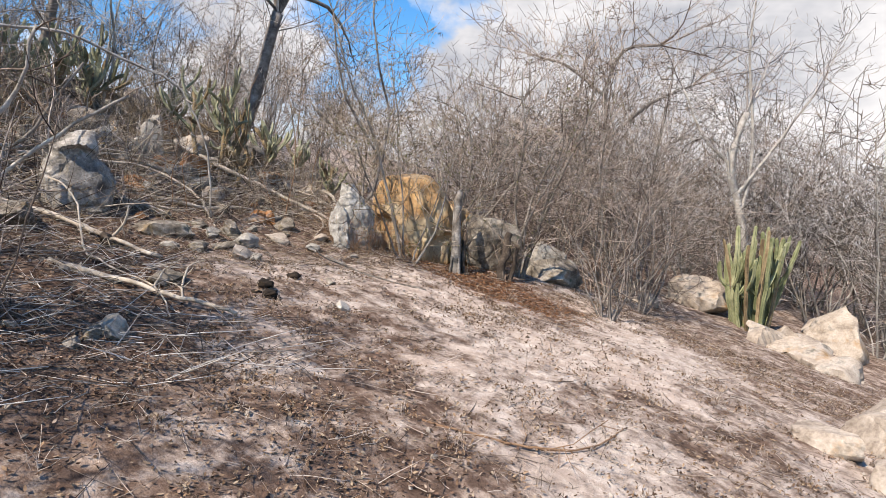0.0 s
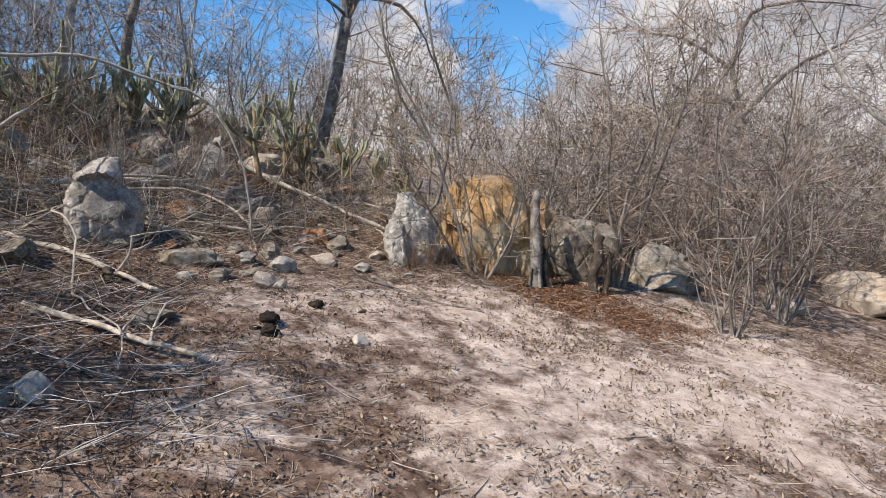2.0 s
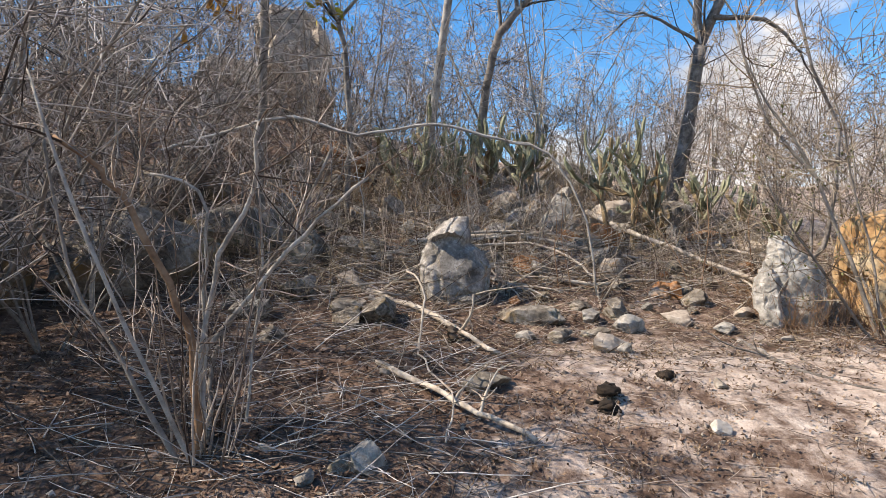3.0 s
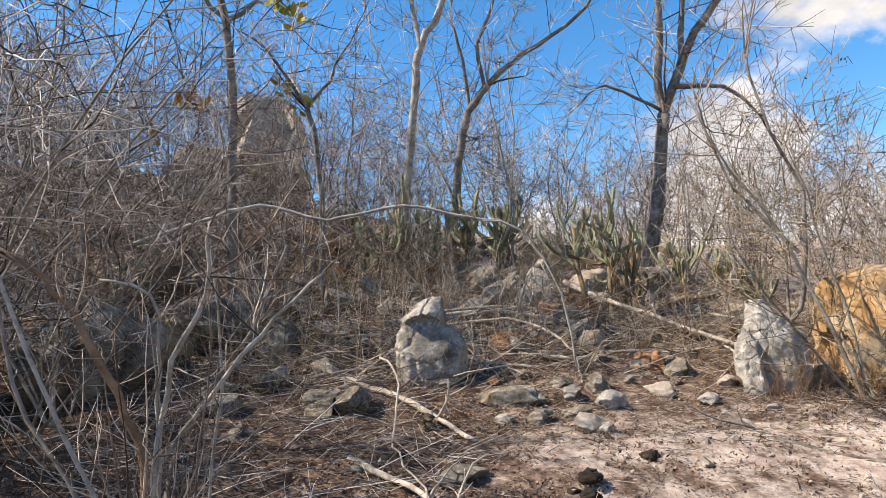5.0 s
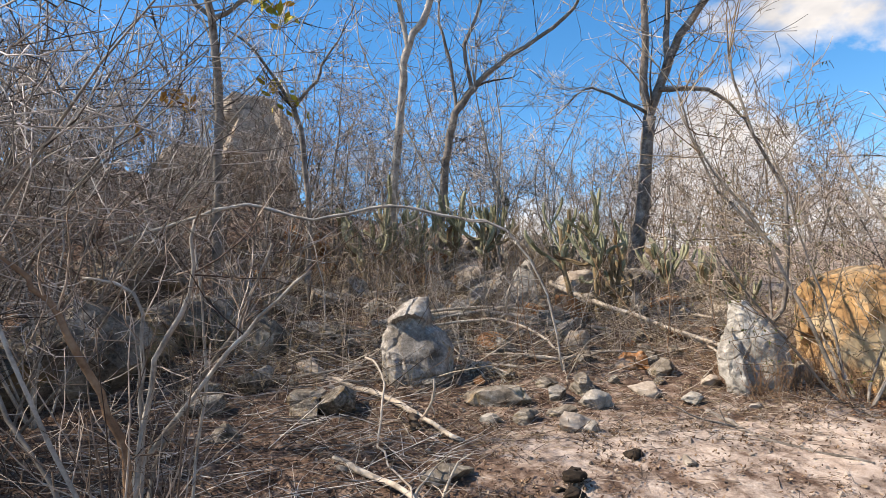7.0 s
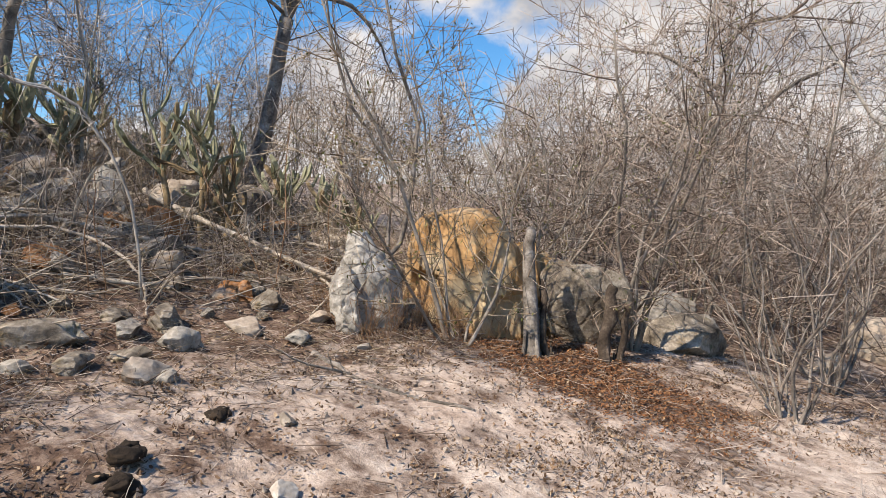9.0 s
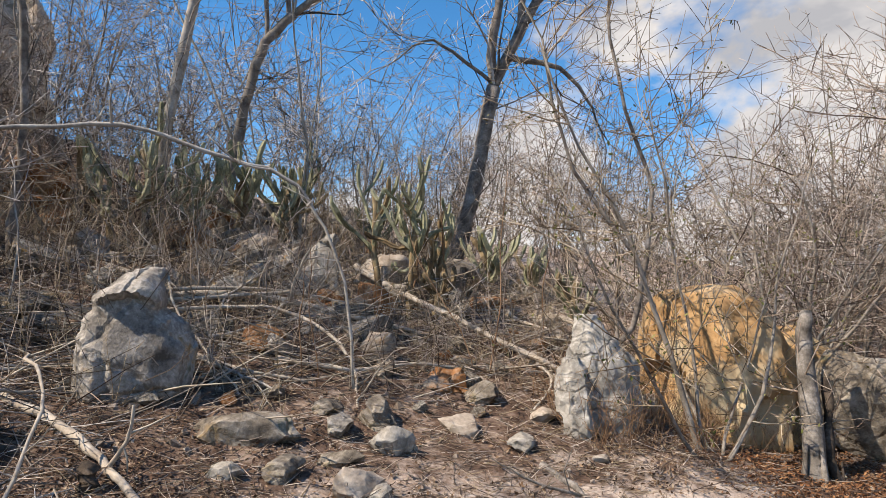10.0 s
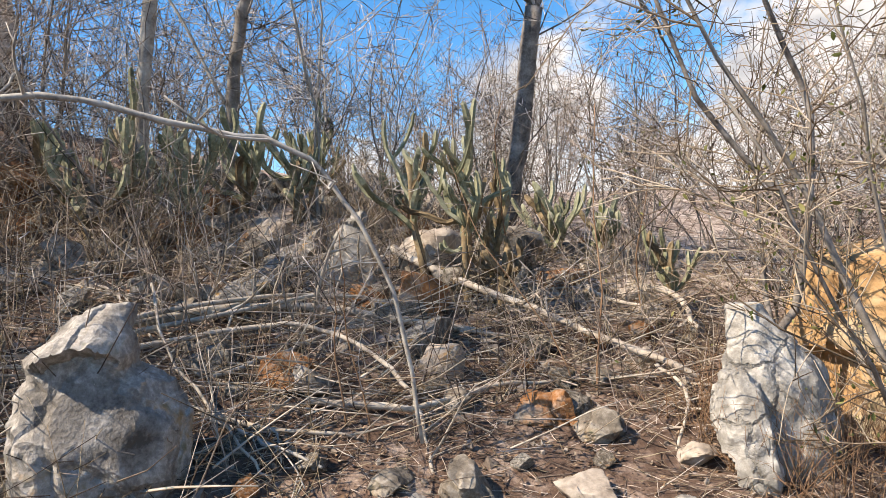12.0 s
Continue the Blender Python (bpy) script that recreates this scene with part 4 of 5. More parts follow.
# slender saplings behind the pale rock
tree([[(-5.12, 5.32, 1.43), (-5.02, 5.45, 1.79), (-4.95, 5.48, 2.29), (-4.92, 5.5, 2.57), (-4.95, 5.3, 3.10), (-5.0, 5.2, 3.8)],
      [(-5.0, 5.46, 2.1), (-5.14, 5.13, 2.57), (-5.18, 4.95, 2.95), (-5.23, 4.8, 3.6)], [(-5.12, 5.36, 1.5), (-5.25, 5.5, 1.9), (-5.3, 5.55, 2.4)]],
     [(0.024, 0.01), (0.016, 0.008), (0.016, 0.006)], BARK_DARK, TWIG_TAN, "slender dark sapling behind a pointed rock", 78, (8, 5, 2), 0.7, "sapling", thin=0.003)

# the clump of dead saplings by the sand
def clump():
    rng = random.Random(120)
    f = Vector(on(-3.22, 0.92))
    t = base("sapling_clump", f, "clump of dry leafless saplings with pale crooked stems", "shrub")
    fine = Wood(f)
    for line, r, bark in (([(-3.24, 0.92, 0.7), (-3.32, 0.90, 1.12), (-3.22, 1.00, 1.55), (-3.14, 1.15, 1.82), (-3.08, 1.18, 2.12)], 0.016, BARK_PALE),
                          ([(-3.25, 0.93, 0.7), (-3.43, 0.91, 1.10), (-3.29, 1.22, 1.49), (-3.20, 1.44, 1.71), (-3.11, 1.65, 1.89)], 0.014, BARK_PALE),
                          ([(-3.2, 0.92, 0.68), (-3.16, 0.90, 1.14), (-3.13, 0.80, 1.43), (-3.11, 0.65, 1.75), (-3.11, 0.53, 1.91), (-3.12, 0.35, 2.05)], 0.02, STICK_BROWN),
                          ([(-3.3, 0.94, 0.7), (-3.59, 0.91, 1.07), (-3.45, 1.17, 1.49), (-3.38, 1.32, 1.68), (-3.28, 1.49, 2.04)], 0.013, BARK_GREY),
                          ([(-3.23, 0.92, 0.7), (-3.38, 0.90, 1.11), (-3.30, 0.93, 1.51), (-3.24, 0.91, 1.84), (-3.28, 0.67, 1.92)], 0.012, BARK_PALE),
                          ([(-3.5, 1.08, 0.75), (-3.62, 1.12, 1.23), (-3.54, 1.14, 1.64), (-3.46, 1.13, 2.06)], 0.009, BARK_PALE),
                          ([(-3.15, 0.85, 0.65), (-3.2, 0.6, 1.1), (-3.3, 0.35, 1.5), (-3.35, 0.2, 2.2)], 0.013, BARK_GREY),
                          ([(-3.15, 0.9, 0.65), (-3.0, 0.75, 1.1), (-2.95, 0.55, 1.6), (-3.0, 0.3, 2.3)], 0.012, BARK_PALE)):
        pts = [q + Vector((rng.gauss(0, 0.008), rng.gauss(0, 0.008), 0)) for q in smooth_line(line)]
        w = Wood(f)
        w.tube(pts, r, r * 0.5, 7, 0.12, rng)
        w.mesh("stem", bark, t)
        twigs(fine, rng, pts, r * 0.5, 0.5, 2, (7, 4), bend=0.25, start=0.2, thin=0.0018)
    for _ in range(26):
        a, k = rng.uniform(0, 6.3), rng.uniform(0.02, 0.2)
        p = f + Vector((math.cos(a) * k, math.sin(a) * k, -0.03))
        pts = wander(rng, p, (math.cos(a) * 0.35, math.sin(a) * 0.35, 1), rng.uniform(0.4, 1.3), 6, 0.12, 0.03)
        fine.tube(pts, rng.uniform(0.003, 0.008), 0.0015, 4)
        twigs(fine, rng, pts, 0.003, 0.3, 1, (5,), bend=0.25, thin=0.0015)
    tagged(fine.mesh("crown", TWIG_BROWN, t), kind="stuff")


clump()

# background thicket: a few kinds of bare shrub, copied
KINDS = []
for k, (stems, height, kids, out, twig, bark, thin) in enumerate((
        (6, 3.0, (9, 6, 2), 0.55, TWIG_GREY, BARK_GREY, 0.0032), (5, 3.7, (9, 6, 2), 0.45, TWIG_GREY, BARK_PALE, 0.0032), (6, 2.6, (9, 6, 2), 0.65, TWIG_BROWN, BARK_GREY, 0.0029),
        (7, 1.9, (7, 5), 0.75, TWIG_GREY, BARK_GREY, 0.004), (4, 4.4, (10, 6), 0.4, TWIG_GREY, BARK_DARK, 0.0055), (7, 1.4, (8, 5), 0.9, TWIG_TAN, BARK_GREY, 0.0038),
        (4, 3.4, (10, 6), 0.5, TWIG_BROWN, BARK_GREY, 0.0055))):
    KINDS.append(shrub("thicket_shrub", (0, 0, 0), 200 + k, stems, height, kids, len(kids), bark, twig, "leafless grey thicket shrub on the dry hillside", out=out, thick=0.015, thin=thin, length=0.95, bend=0.13))
    tagged(KINDS[-1], group="thicket shrubs")


def thicket():
    rng = random.Random(300)
    spots = []

    def add(n, x0, x1, y0, y1, kinds, keep, gap=0.45, sc=(0.75, 1.2)):
        tries = 0
        while n and tries < 4000:
            tries += 1
            x, y = rng.uniform(x0, x1), rng.uniform(y0, y1)
            if not keep(x, y) or any(abs(x - a) < gap and abs(y - b) < gap for a, b in spots):
                continue
            spots.append((x, y))
            n -= 1
            k = rng.choice(kinds)
            m = Matrix.Translation((x, y, ground(x, y))) @ Euler((rng.gauss(0, 0.06), rng.gauss(0, 0.06), rng.uniform(0, 6.3))).to_matrix().to_4x4()
            src = KINDS[k]
            s = rng.uniform(*sc)
            src.scale = (s, s, s)
            if k not in used:
                src.matrix_basis = m @ Matrix.Diagonal((s, s, s, 1))
                used.add(k)
            else:
                copy_thing(src, m)

    used = set()
    # beyond the crest of the hill
    add(12, -11.5, -9.4, -3, 8.5, (0, 1, 2), lambda x, y: not (-1.2 < y < 1.6))
    add(5, -11.4, -9.2, -1.6, 1.8, (0, 2, 1), lambda x, y: True)
    add(34, -18, -11.5, -7, 11, (4, 6), lambda x, y: not (-14.8 < x < -11.8 and -2.2 < y < 1.8))
    add(9, -9.4, -8.0, 1.8, 6.2, (3, 5, 5), lambda x, y: abs(y - 4.0) > 0.5, 0.35, (0.45, 0.7))
    add(8, -9.6, -6.2, 6.5, 8.2, (2, 3, 6), lambda x, y: True, 0.5, (0.6, 0.9))
    add(7, -12.2, -9.6, 0.5, 7.5, (3, 5), lambda x, y: True, 0.4, (0.5, 0.9))
    # left, shading the boulders
    add(12, -8.0, -4.2, -1.9, -0.2, (0, 1, 2), lambda x, y: x < -4.4 or y < -0.9, 0.4, (0.8, 1.2))
    add(12, -10.0, -4.0, -4.6, -1.9, (0, 4, 6), lambda x, y: True)
    add(6, -9.5, -6.4, -0.3, 1.6, (3, 3, 6), lambda x, y: True, 0.4, (0.6, 0.95))
    # mostly out of view, added sunward to throw mottled shade on the left sand
    add(11, -5.4, -2.4, -2.6, -0.7, (0, 2, 1), lambda x, y: True, 0.4, (0.8, 1.25))
    # right, beyond the sand
    add(11, -7.5, -3.3, 7.5, 10.5, (2, 2, 3), lambda x, y: y > 7.2 + 0.2 * (x + 8), 0.5)
    add(20, -9, -2.8, 10.5, 14, (0, 6, 2, 4), lambda x, y: True, 0.6)
    add(26, -6.5, 2.5, 12.3, 17.0, (0, 1, 2), lambda x, y: True, 0.5, (1.1, 1.5))
    add(40, -10, 3.5, 14.0, 21, (4, 6, 6), lambda x, y: True, 0.45, (1.1, 1.6))
    add(16, 0.0, 6, 10.8, 16, (4, 6, 6), lambda x, y: True)
    add(36, -30, 10, 19, 34, (4, 6), lambda x, y: True, 0.8, (1.1, 1.6))
    add(26, -34, -18, -10, 19, (4, 6), lambda x, y: True, 0.8, (1.0, 1.4))


thicket()


# ---- cacti ----
def column(rng, p, d, length, r, ribs=6, lift=0.25, bend=0.1, n=7):
    pts = wander(rng, p, d, length, n, bend, lift)
    v, f = [], []
    side = ribs * 2
    prof = [0.75] + [1.0] * (n - 1) + [0.8]
    for i, q in enumerate(pts):
        d2 = (pts[min(i + 1, n)] - pts[max(i - 1, 0)]).normalized()
        a = d2.cross(Vector((0.3, 0.9, 0.1))).normalized()
        b = d2.cross(a)
        for j in range(side):
            rr = r * prof[i] * (1.0 if j % 2 else 0.72) * (1 + 0.1 * math.sin(i * 2.3))
            t = math.pi * j / ribs
            v.append(tuple(q + (a * math.cos(t) + b * math.sin(t)) * rr))
    for i in range(n):
        for j in range(side):
            f.append((i * side + j, i * side + (j + 1) % side, (i + 1) * side + (j + 1) % side, (i + 1) * side + j))
    v.append(tuple(pts[-1] + (pts[-1] - pts[-2]).normalized() * r * 0.9))
    for j in range(side):
        f.append((n * side + j, n * side + (j + 1) % side, len(v) - 1))
    return v, f


def cactus(x, y, seed, count, height, mat, label, r=0.035, trunk=0.5, spread=0.5, dry=0.3):
    rng = random.Random(seed)
    p = Vector(on(x, y, -0.04))
    t = base("columnar_cactus", p, label, "cactus", "columnar cacti")
    stem = wander(rng, (0, 0, 0), (rng.gauss(0, 0.08), rng.gauss(0, 0.08), 1), max(trunk, 0.1), 6, 0.08, 0)
    if trunk:
        w = Wood()
        w.tube(stem, r * 1.3, r * 1.0, 8, 0.1, rng)
        w.mesh("trunk", CACTUS_DRY, t)
    for k in range(count):
        a = 6.3 * k / count + rng.uniform(-0.5, 0.5)
        rr = r * rng.uniform(0.75, 1.1)
        if trunk:
            q = rng.uniform(0.45, 1.0) * 6
            i = min(int(q), 5)
            start = stem[i].lerp(stem[i + 1], q - i)
            o = rng.uniform(0.3, 1.0) * spread * 2
            ln = (height - trunk) * rng.uniform(0.3, 0.9)
            v, f = column(rng, start, (math.cos(a) * o, math.sin(a) * o, rng.uniform(0.0, 0.6)), ln, rr, rng.choice((4, 5, 6)), rng.uniform(0.15, 0.5), 0.26, 7)
        else:
            start = Vector((math.cos(a) * rng.uniform(0, 0.3), math.sin(a) * rng.uniform(0, 0.3), 0))
            o = rng.uniform(0.2, 1.0) * spread * 2
            ln = height * rng.uniform(0.45, 1.0)
            v, f = column(rng, start, (math.cos(a) * o, math.sin(a) * o, 0.9), ln, rr, rng.choice((5, 6, 7)), rng.uniform(0.1, 0.35), 0.07, 8)
        col = link("column", v, f, CACTUS_DRY if rng.random() < dry else mat, t, smooth=False)
        if rng.random() < 0.8:
            side = len(v) // 8 if trunk else len(v) // 9
            m = sum((Vector(q) for q in v[4 * side:5 * side]), Vector()) / side
            b = rng.uniform(0, 6.3)
            v, f = column(rng, m, (math.cos(b), math.sin(b), 0.5), ln * rng.uniform(0.3, 0.6), rr * 0.85, 5, 0.4, 0.1, 5)
            link("shoot", v, f, mat, col, smooth=False)
    return t


cactus(-6.86, 4.60, 501, 18, 1.7, CACTUS, "branching columnar cactus with a dry brown trunk", 0.023, 1.0, 0.5, 0.3)
cactus(-6.95, 4.85, 502, 11, 1.4, CACTUS, "branching columnar cactus with crooked stems", 0.022, 0.8, 0.5, 0.35)
cactus(-7.1, 4.45, 510, 9, 1.85, CACTUS, "columnar cactus with a tall thin trunk", 0.022, 1.1, 0.35, 0.3)
cactus(-6.75, 4.78, 511, 6, 0.9, CACTUS_DRY, "dead brown cactus stems on the slope", 0.025, 0.5, 0.5, 0.9)
cactus(-7.75, 5.9, 503, 16, 0.95, CACTUS, "low grey-green cactus under a dark tree", 0.032, 0.35, 0.8, 0.2)
cactus(-7.6, 6.35, 512, 12, 0.85, CACTUS, "low grey-green cactus under a dark tree", 0.032, 0.3, 0.8, 0.2)
cactus(-8.8, 2.75, 504, 14, 1.6, CACTUS, "green columnar cactus at the foot of a pale tree", 0.032, 0.75, 0.5, 0.15)
cactus(-9.3, 3.5, 505, 14, 1.5, CACTUS, "green columnar cactus at the foot of a grey tree", 0.032, 0.7, 0.5, 0.15)
cactus(-8.9, 3.1, 506, 13, 1.4, CACTUS, "green columnar cactus on the hillside", 0.032, 0.6, 0.5, 0.15)
cactus(-8.6, 2.3, 513, 9, 1.3, CACTUS, "green columnar cactus on the hillside", 0.032, 0.6, 0.5, 0.15)
cactus(-9.5, 4.1, 507, 13, 1.4, CACTUS, "green columnar cactus on the hillside", 0.032, 0.6, 0.5, 0.15)
cactus(-2.05, 10.6, 508, 40, 1.6, CACTUS_PALE, "pale green clump of columnar cactus beside a slab", 0.036, 0.0, 0.17, 0.22)
cactus(-10.3, 4.5, 516, 12, 1.5, CACTUS, "green columnar cactus high on the hillside", 0.034, 0.6, 0.5, 0.15)
cactus(-9.2, 5.2, 517, 10, 1.1, CACTUS, "low green cactus on the hillside", 0.032, 0.4, 0.6, 0.2)
cactus(-6.6, 6.2, 509, 9, 0.9, CACTUS, "low grey-green cactus under dry branches", 0.026, 0.4, 0.6, 0.3)


# ---- fallen wood, stakes, dung ----
def stick(pts, r, mat, label, seed, forks=2, name="fallen_branch"):
    rng = random.Random(seed)
    o = Vector(pts[0])
    w = Wood(o)
    line = [q + Vector((rng.gauss(0, 0.008), rng.gauss(0, 0.008), rng.gauss(0, 0.005))) for q in smooth_line(pts, 4)]
    w.tube(line, r, r * 0.55, 8, 0.12, rng)
    ob = w.mesh(name, mat)
    ob.location = o
    for _ in range(forks):
        side = Wood(o)
        twigs(side, rng, line, r * 0.8, 0.45, 2, (1, 3), bend=0.2, lift=0.0, start=0.3, thin=0.003)
        side.mesh("side_twig", mat, ob)
    return tagged(ob, label, "branch", "fallen branches")


stick([(-7.46, 4.32, 2.18), (-6.9, 4.57, 1.92), (-6.2, 4.87, 1.64), (-5.45, 5.2, 1.33)], 0.03, STICK, "long straight bleached pole leaning down the slope", 601, 1, "fallen_pole")
stick([(-5.6, 5.05, 1.40), (-5.35, 5.0, 1.3), (-5.05, 4.62, 1.14)], 0.012, STICK, "thin pale stick on the slope", 602, 2)
stick([(-6.9, 2.2, 1.8), (-6.9, 3.09, 1.86), (-6.8, 3.71, 1.78), (-6.39, 4.47, 1.6)], 0.032, STICK, "bleached crooked log among twigs", 603, 1)
stick([(-6.69, 2.3, 1.75), (-6.75, 2.9, 1.82), (-6.95, 3.75, 1.92)], 0.02, STICK, "pale crooked branch on a pile of twigs", 604, 2)
stick([(-6.78, 2.4, 1.83), (-6.87, 3.11, 1.91), (-6.93, 3.88, 1.86), (-6.87, 4.09, 1.76)], 0.016, STICK, "pale crooked branch on a pile of twigs", 605, 2)
stick([(-6.48, 2.45, 1.70), (-6.48, 3.19, 1.77), (-6.25, 3.52, 1.69), (-5.82, 3.72, 1.47), (-5.60, 3.71, 1.30), (-5.32, 3.60, 1.18)], 0.015, STICK, "arching bleached branch over dry twigs", 606, 3)
stick([(-5.91, 3.3, 1.43), (-5.72, 3.7, 1.37), (-5.78, 4.18, 1.39), (-5.78, 4.55, 1.36)], 0.018, STICK, "bleached forked branch on the slope", 607, 2)
stick([(-6.2, 2.6, 1.52), (-5.77, 3.08, 1.37), (-5.62, 3.4, 1.31)], 0.014, STICK, "grey branch on the slope", 608, 2)
stick([(-6.91, 2.68, 2.03), (-6.31, 2.71, 1.71), (-5.70, 2.89, 1.40), (-5.45, 3.02, 1.24)], 0.009, STICK, "thin leaning stick on a pile of twigs", 609, 1)
stick([(-6.29, -0.04, 2.58), (-6.12, 0.58, 2.74), (-5.99, 1.10, 2.84), (-5.89, 1.66, 2.68), (-5.73, 2.30, 2.74), (-5.65, 2.74, 2.64), (-5.56, 3.19, 2.52), (-5.5, 3.38, 2.3), (-5.45, 3.55, 1.9), (-5.42, 3.62, 1.28)],
      0.016, BARK_PALE, "long arching grey branch hanging over the slope", 610, 5)
stick([(-5.70, 1.75, 1.34), (-5.1, 2.15, 1.18), (-4.7, 2.35, 1.06), (-4.25, 2.5, 0.96)], 0.026, STICK, "pale broken branch lying in leaves", 611, 2)
stick([(-4.25, 1.75, 0.93), (-3.76, 2.03, 0.84), (-3.43, 2.21, 0.77), (-3.13, 2.42, 0.70)], 0.02, STICK, "pale branch lying on the sand", 612, 2)
stick([(-5.05, 2.0, 1.5), (-4.8, 2.1, 1.38), (-4.4, 2.02, 1.02), (-3.95, 2.04, 0.9), (-3.55, 2.1, 0.82), (-3.16, 1.99, 0.70)], 0.008, STICK, "crooked pale stick leaning from the leaves", 613, 2)
stick([(-1.7, 2.55, 0.34), (-1.35, 2.83, 0.26), (-1.23, 2.97, 0.235), (-1.11, 3.24, 0.21), (-1.12, 3.78, 0.21)], 0.008, STICK_BROWN, "thin brown twig lying on the sand", 614, 4)
stick([(-4.46, 4.28, 0.98), (-4.16, 4.30, 0.90), (-3.91, 4.33, 0.84), (-3.45, 4.62, 0.75)], 0.018, WEATHERED, "grey weathered stick lying on the sand", 615, 2)
stick([(-6.9, 6.0, 1.78), (-6.5, 6.1, 1.68), (-6.0, 5.75, 1.5)], 0.03, STICK, "pale broken log under dry branches", 616, 1)
stick([(-7.3, 5.9, 1.95), (-6.8, 5.6, 1.75), (-6.3, 5.75, 1.6)], 0.02, STICK, "pale stick under dry branches", 617, 2)
stick([(-8.0, 4.9, 2.15), (-7.6, 4.5, 2.05), (-7.4, 3.9, 2.0)], 0.022, STICK, "pale stick on the hillside", 618, 2)
stick([(-8.2, 4.5, 2.2), (-7.9, 4.2, 2.14), (-7.8, 3.6, 2.08)], 0.02, STICK, "pale stick on the hillside", 619, 2)


def stick_pile():
    rng = random.Random(640)
    for k in range(22):
        x, y = rng.uniform(-8.4, -5.5), rng.uniform(1.6, 6.0)
        a, ln = rng.gauss(1.45, 0.55), rng.uniform(0.5, 1.3)
        pts = []
        for i in range(4):
            u, v = x + math.cos(a) * ln * (i / 3 - 0.5) + rng.gauss(0, 0.018), y + math.sin(a) * ln * (i / 3 - 0.5) + rng.gauss(0, 0.018)
            pts.append((u, v, ground(u, v) + 0.03 + 0.06 * rng.random()))
        stick(pts, rng.uniform(0.006, 0.013), rng.choice((STICK, STICK, BARK_PALE)), "bleached dead stick lying on the dry slope", 650 + k, rng.randint(1, 3))


stick_pile()


def stake(x, y, height, r, lean, mat, label, seed, name):
    rng = random.Random(seed)
    p = Vector(on(x, y, -0.06))
    pts = [p + Vector((lean[0], lean[1], 0)) * k + Vector((rng.gauss(0, 0.012), rng.gauss(0, 0.012), height * k)) for k in (0, 0.05, 0.15, 0.3, 0.45, 0.6, 0.75, 0.9, 0.97, 1.0)]
    w = Wood(p)
    w.tube(pts, r * 1.2, r * 0.75, 11, 0.24, rng)
    ob = w.mesh(name, mat)
    ob.location = p
    for _ in range(4):
        a = rng.uniform(0, 6.3)
        q = p + Vector((math.cos(a), math.sin(a), 0)) * r * 1.1
        root = Wood(p)
        root.tube([q + Vector((math.cos(a) * 0.06, math.sin(a) * 0.06, -0.04)), q + Vector((0, 0, 0.06)), p + Vector((math.cos(a) * r * 0.8, math.sin(a) * r * 0.8, height * rng.uniform(0.15, 0.3)))], r * 0.4, r * 0.2, 6, 0.2, rng)
        root.mesh("root", mat, ob)
    for _ in range(5 if height > 0.3 else 0):
        side = Wood(p)
        twigs(side, rng, pts, r * 0.22, 0.35, 2, (1, 4), bend=0.3, start=0.3, thin=0.002)
        side.mesh("side_twig", TWIG_BROWN, ob)
    return tagged(ob, label, "tree stump")


stake(-4.15, 5.93, 1.0, 0.055, (-0.12, 0.12), WEATHERED, "weathered grey dead trunk before a boulder", 701, "dead_trunk")
# thin dark post, added as the shaded right half of the grey trunk
stake(-4.1, 6.06, 0.62, 0.03, (-0.1, 0.05), STUMP, "dark post standing for the shaded right side of the grey trunk", 702, "dead_trunk")
stake(-3.86, 6.42, 0.62, 0.05, (0.03, 0.08), STUMP, "dark hollow stump in russet leaves", 703, "stump")
stake(-3.80, 6.53, 0.48, 0.03, (0.06, 0.06), STUMP, "dark splintered stump in russet leaves", 704, "stump")
stake(-4.66, 2.27, 0.16, 0.035, (0.01, 0.0), STUMP, "short charred stub in the leaves", 705, "stump")


def dung(x, y, r, seed):
    rng = random.Random(seed)
    v, f = [], []
    for _ in range(4):
        a, b = rock_verts(rng, (r * rng.uniform(0.5, 0.9), r * rng.uniform(0.5, 0.9), r * rng.uniform(0.35, 0.6)), 3, 3, 0.3)
        o = Vector((rng.gauss(0, r * 0.4), rng.gauss(0, r * 0.4), r * rng.uniform(0.15, 0.5)))
        k = len(v)
        v += [q + o for q in a]
        f += [tuple(i + k for i in t) for t in b]
    ob = link("dung", v, f, DUNG)
    ob.location = on(x, y)
    tagged(ob, "dark dried dung pile on the sand", "dung", "dung piles")


for k, (x, y, r) in enumerate(((-3.40, 2.89, 0.055), (-3.58, 2.94, 0.06), (-3.83, 3.41, 0.05), (-3.48, 2.86, 0.05))):
    dung(x, y, r, 720 + k)


# ---- litter ----
def leaf_litter(name, count, seed, mat, box, size, label, weight, tilt=0.35):
    rng = random.Random(seed)
    v, f = [], []
    n = 0
    while n < count:
        x, y = rng.uniform(box[0], box[1]), rng.uniform(box[2], box[3])
        if rng.random() > weight(x, y):
            continue
        n += 1
        leaf(v, f, rng, Vector((x, y, ground(x, y) + rng.uniform(0.002, 0.02))), size * rng.uniform(0.5, 1.3), tilt)
    tagged(link(name, v, f, mat), label, "leaf litter", kind="stuff")


def clumpy(x, y):
    return clamp(litter(x, y) * 0.8 - 0.02 + 0.9 * noise.noise((x * 1.6, y * 1.6, 5.0)) * noise.noise((x * 5, y * 5, 1.0)) + 0.35 * noise.noise((x * 3.2, y * 3.2, 9.0)), 0.015, 1)


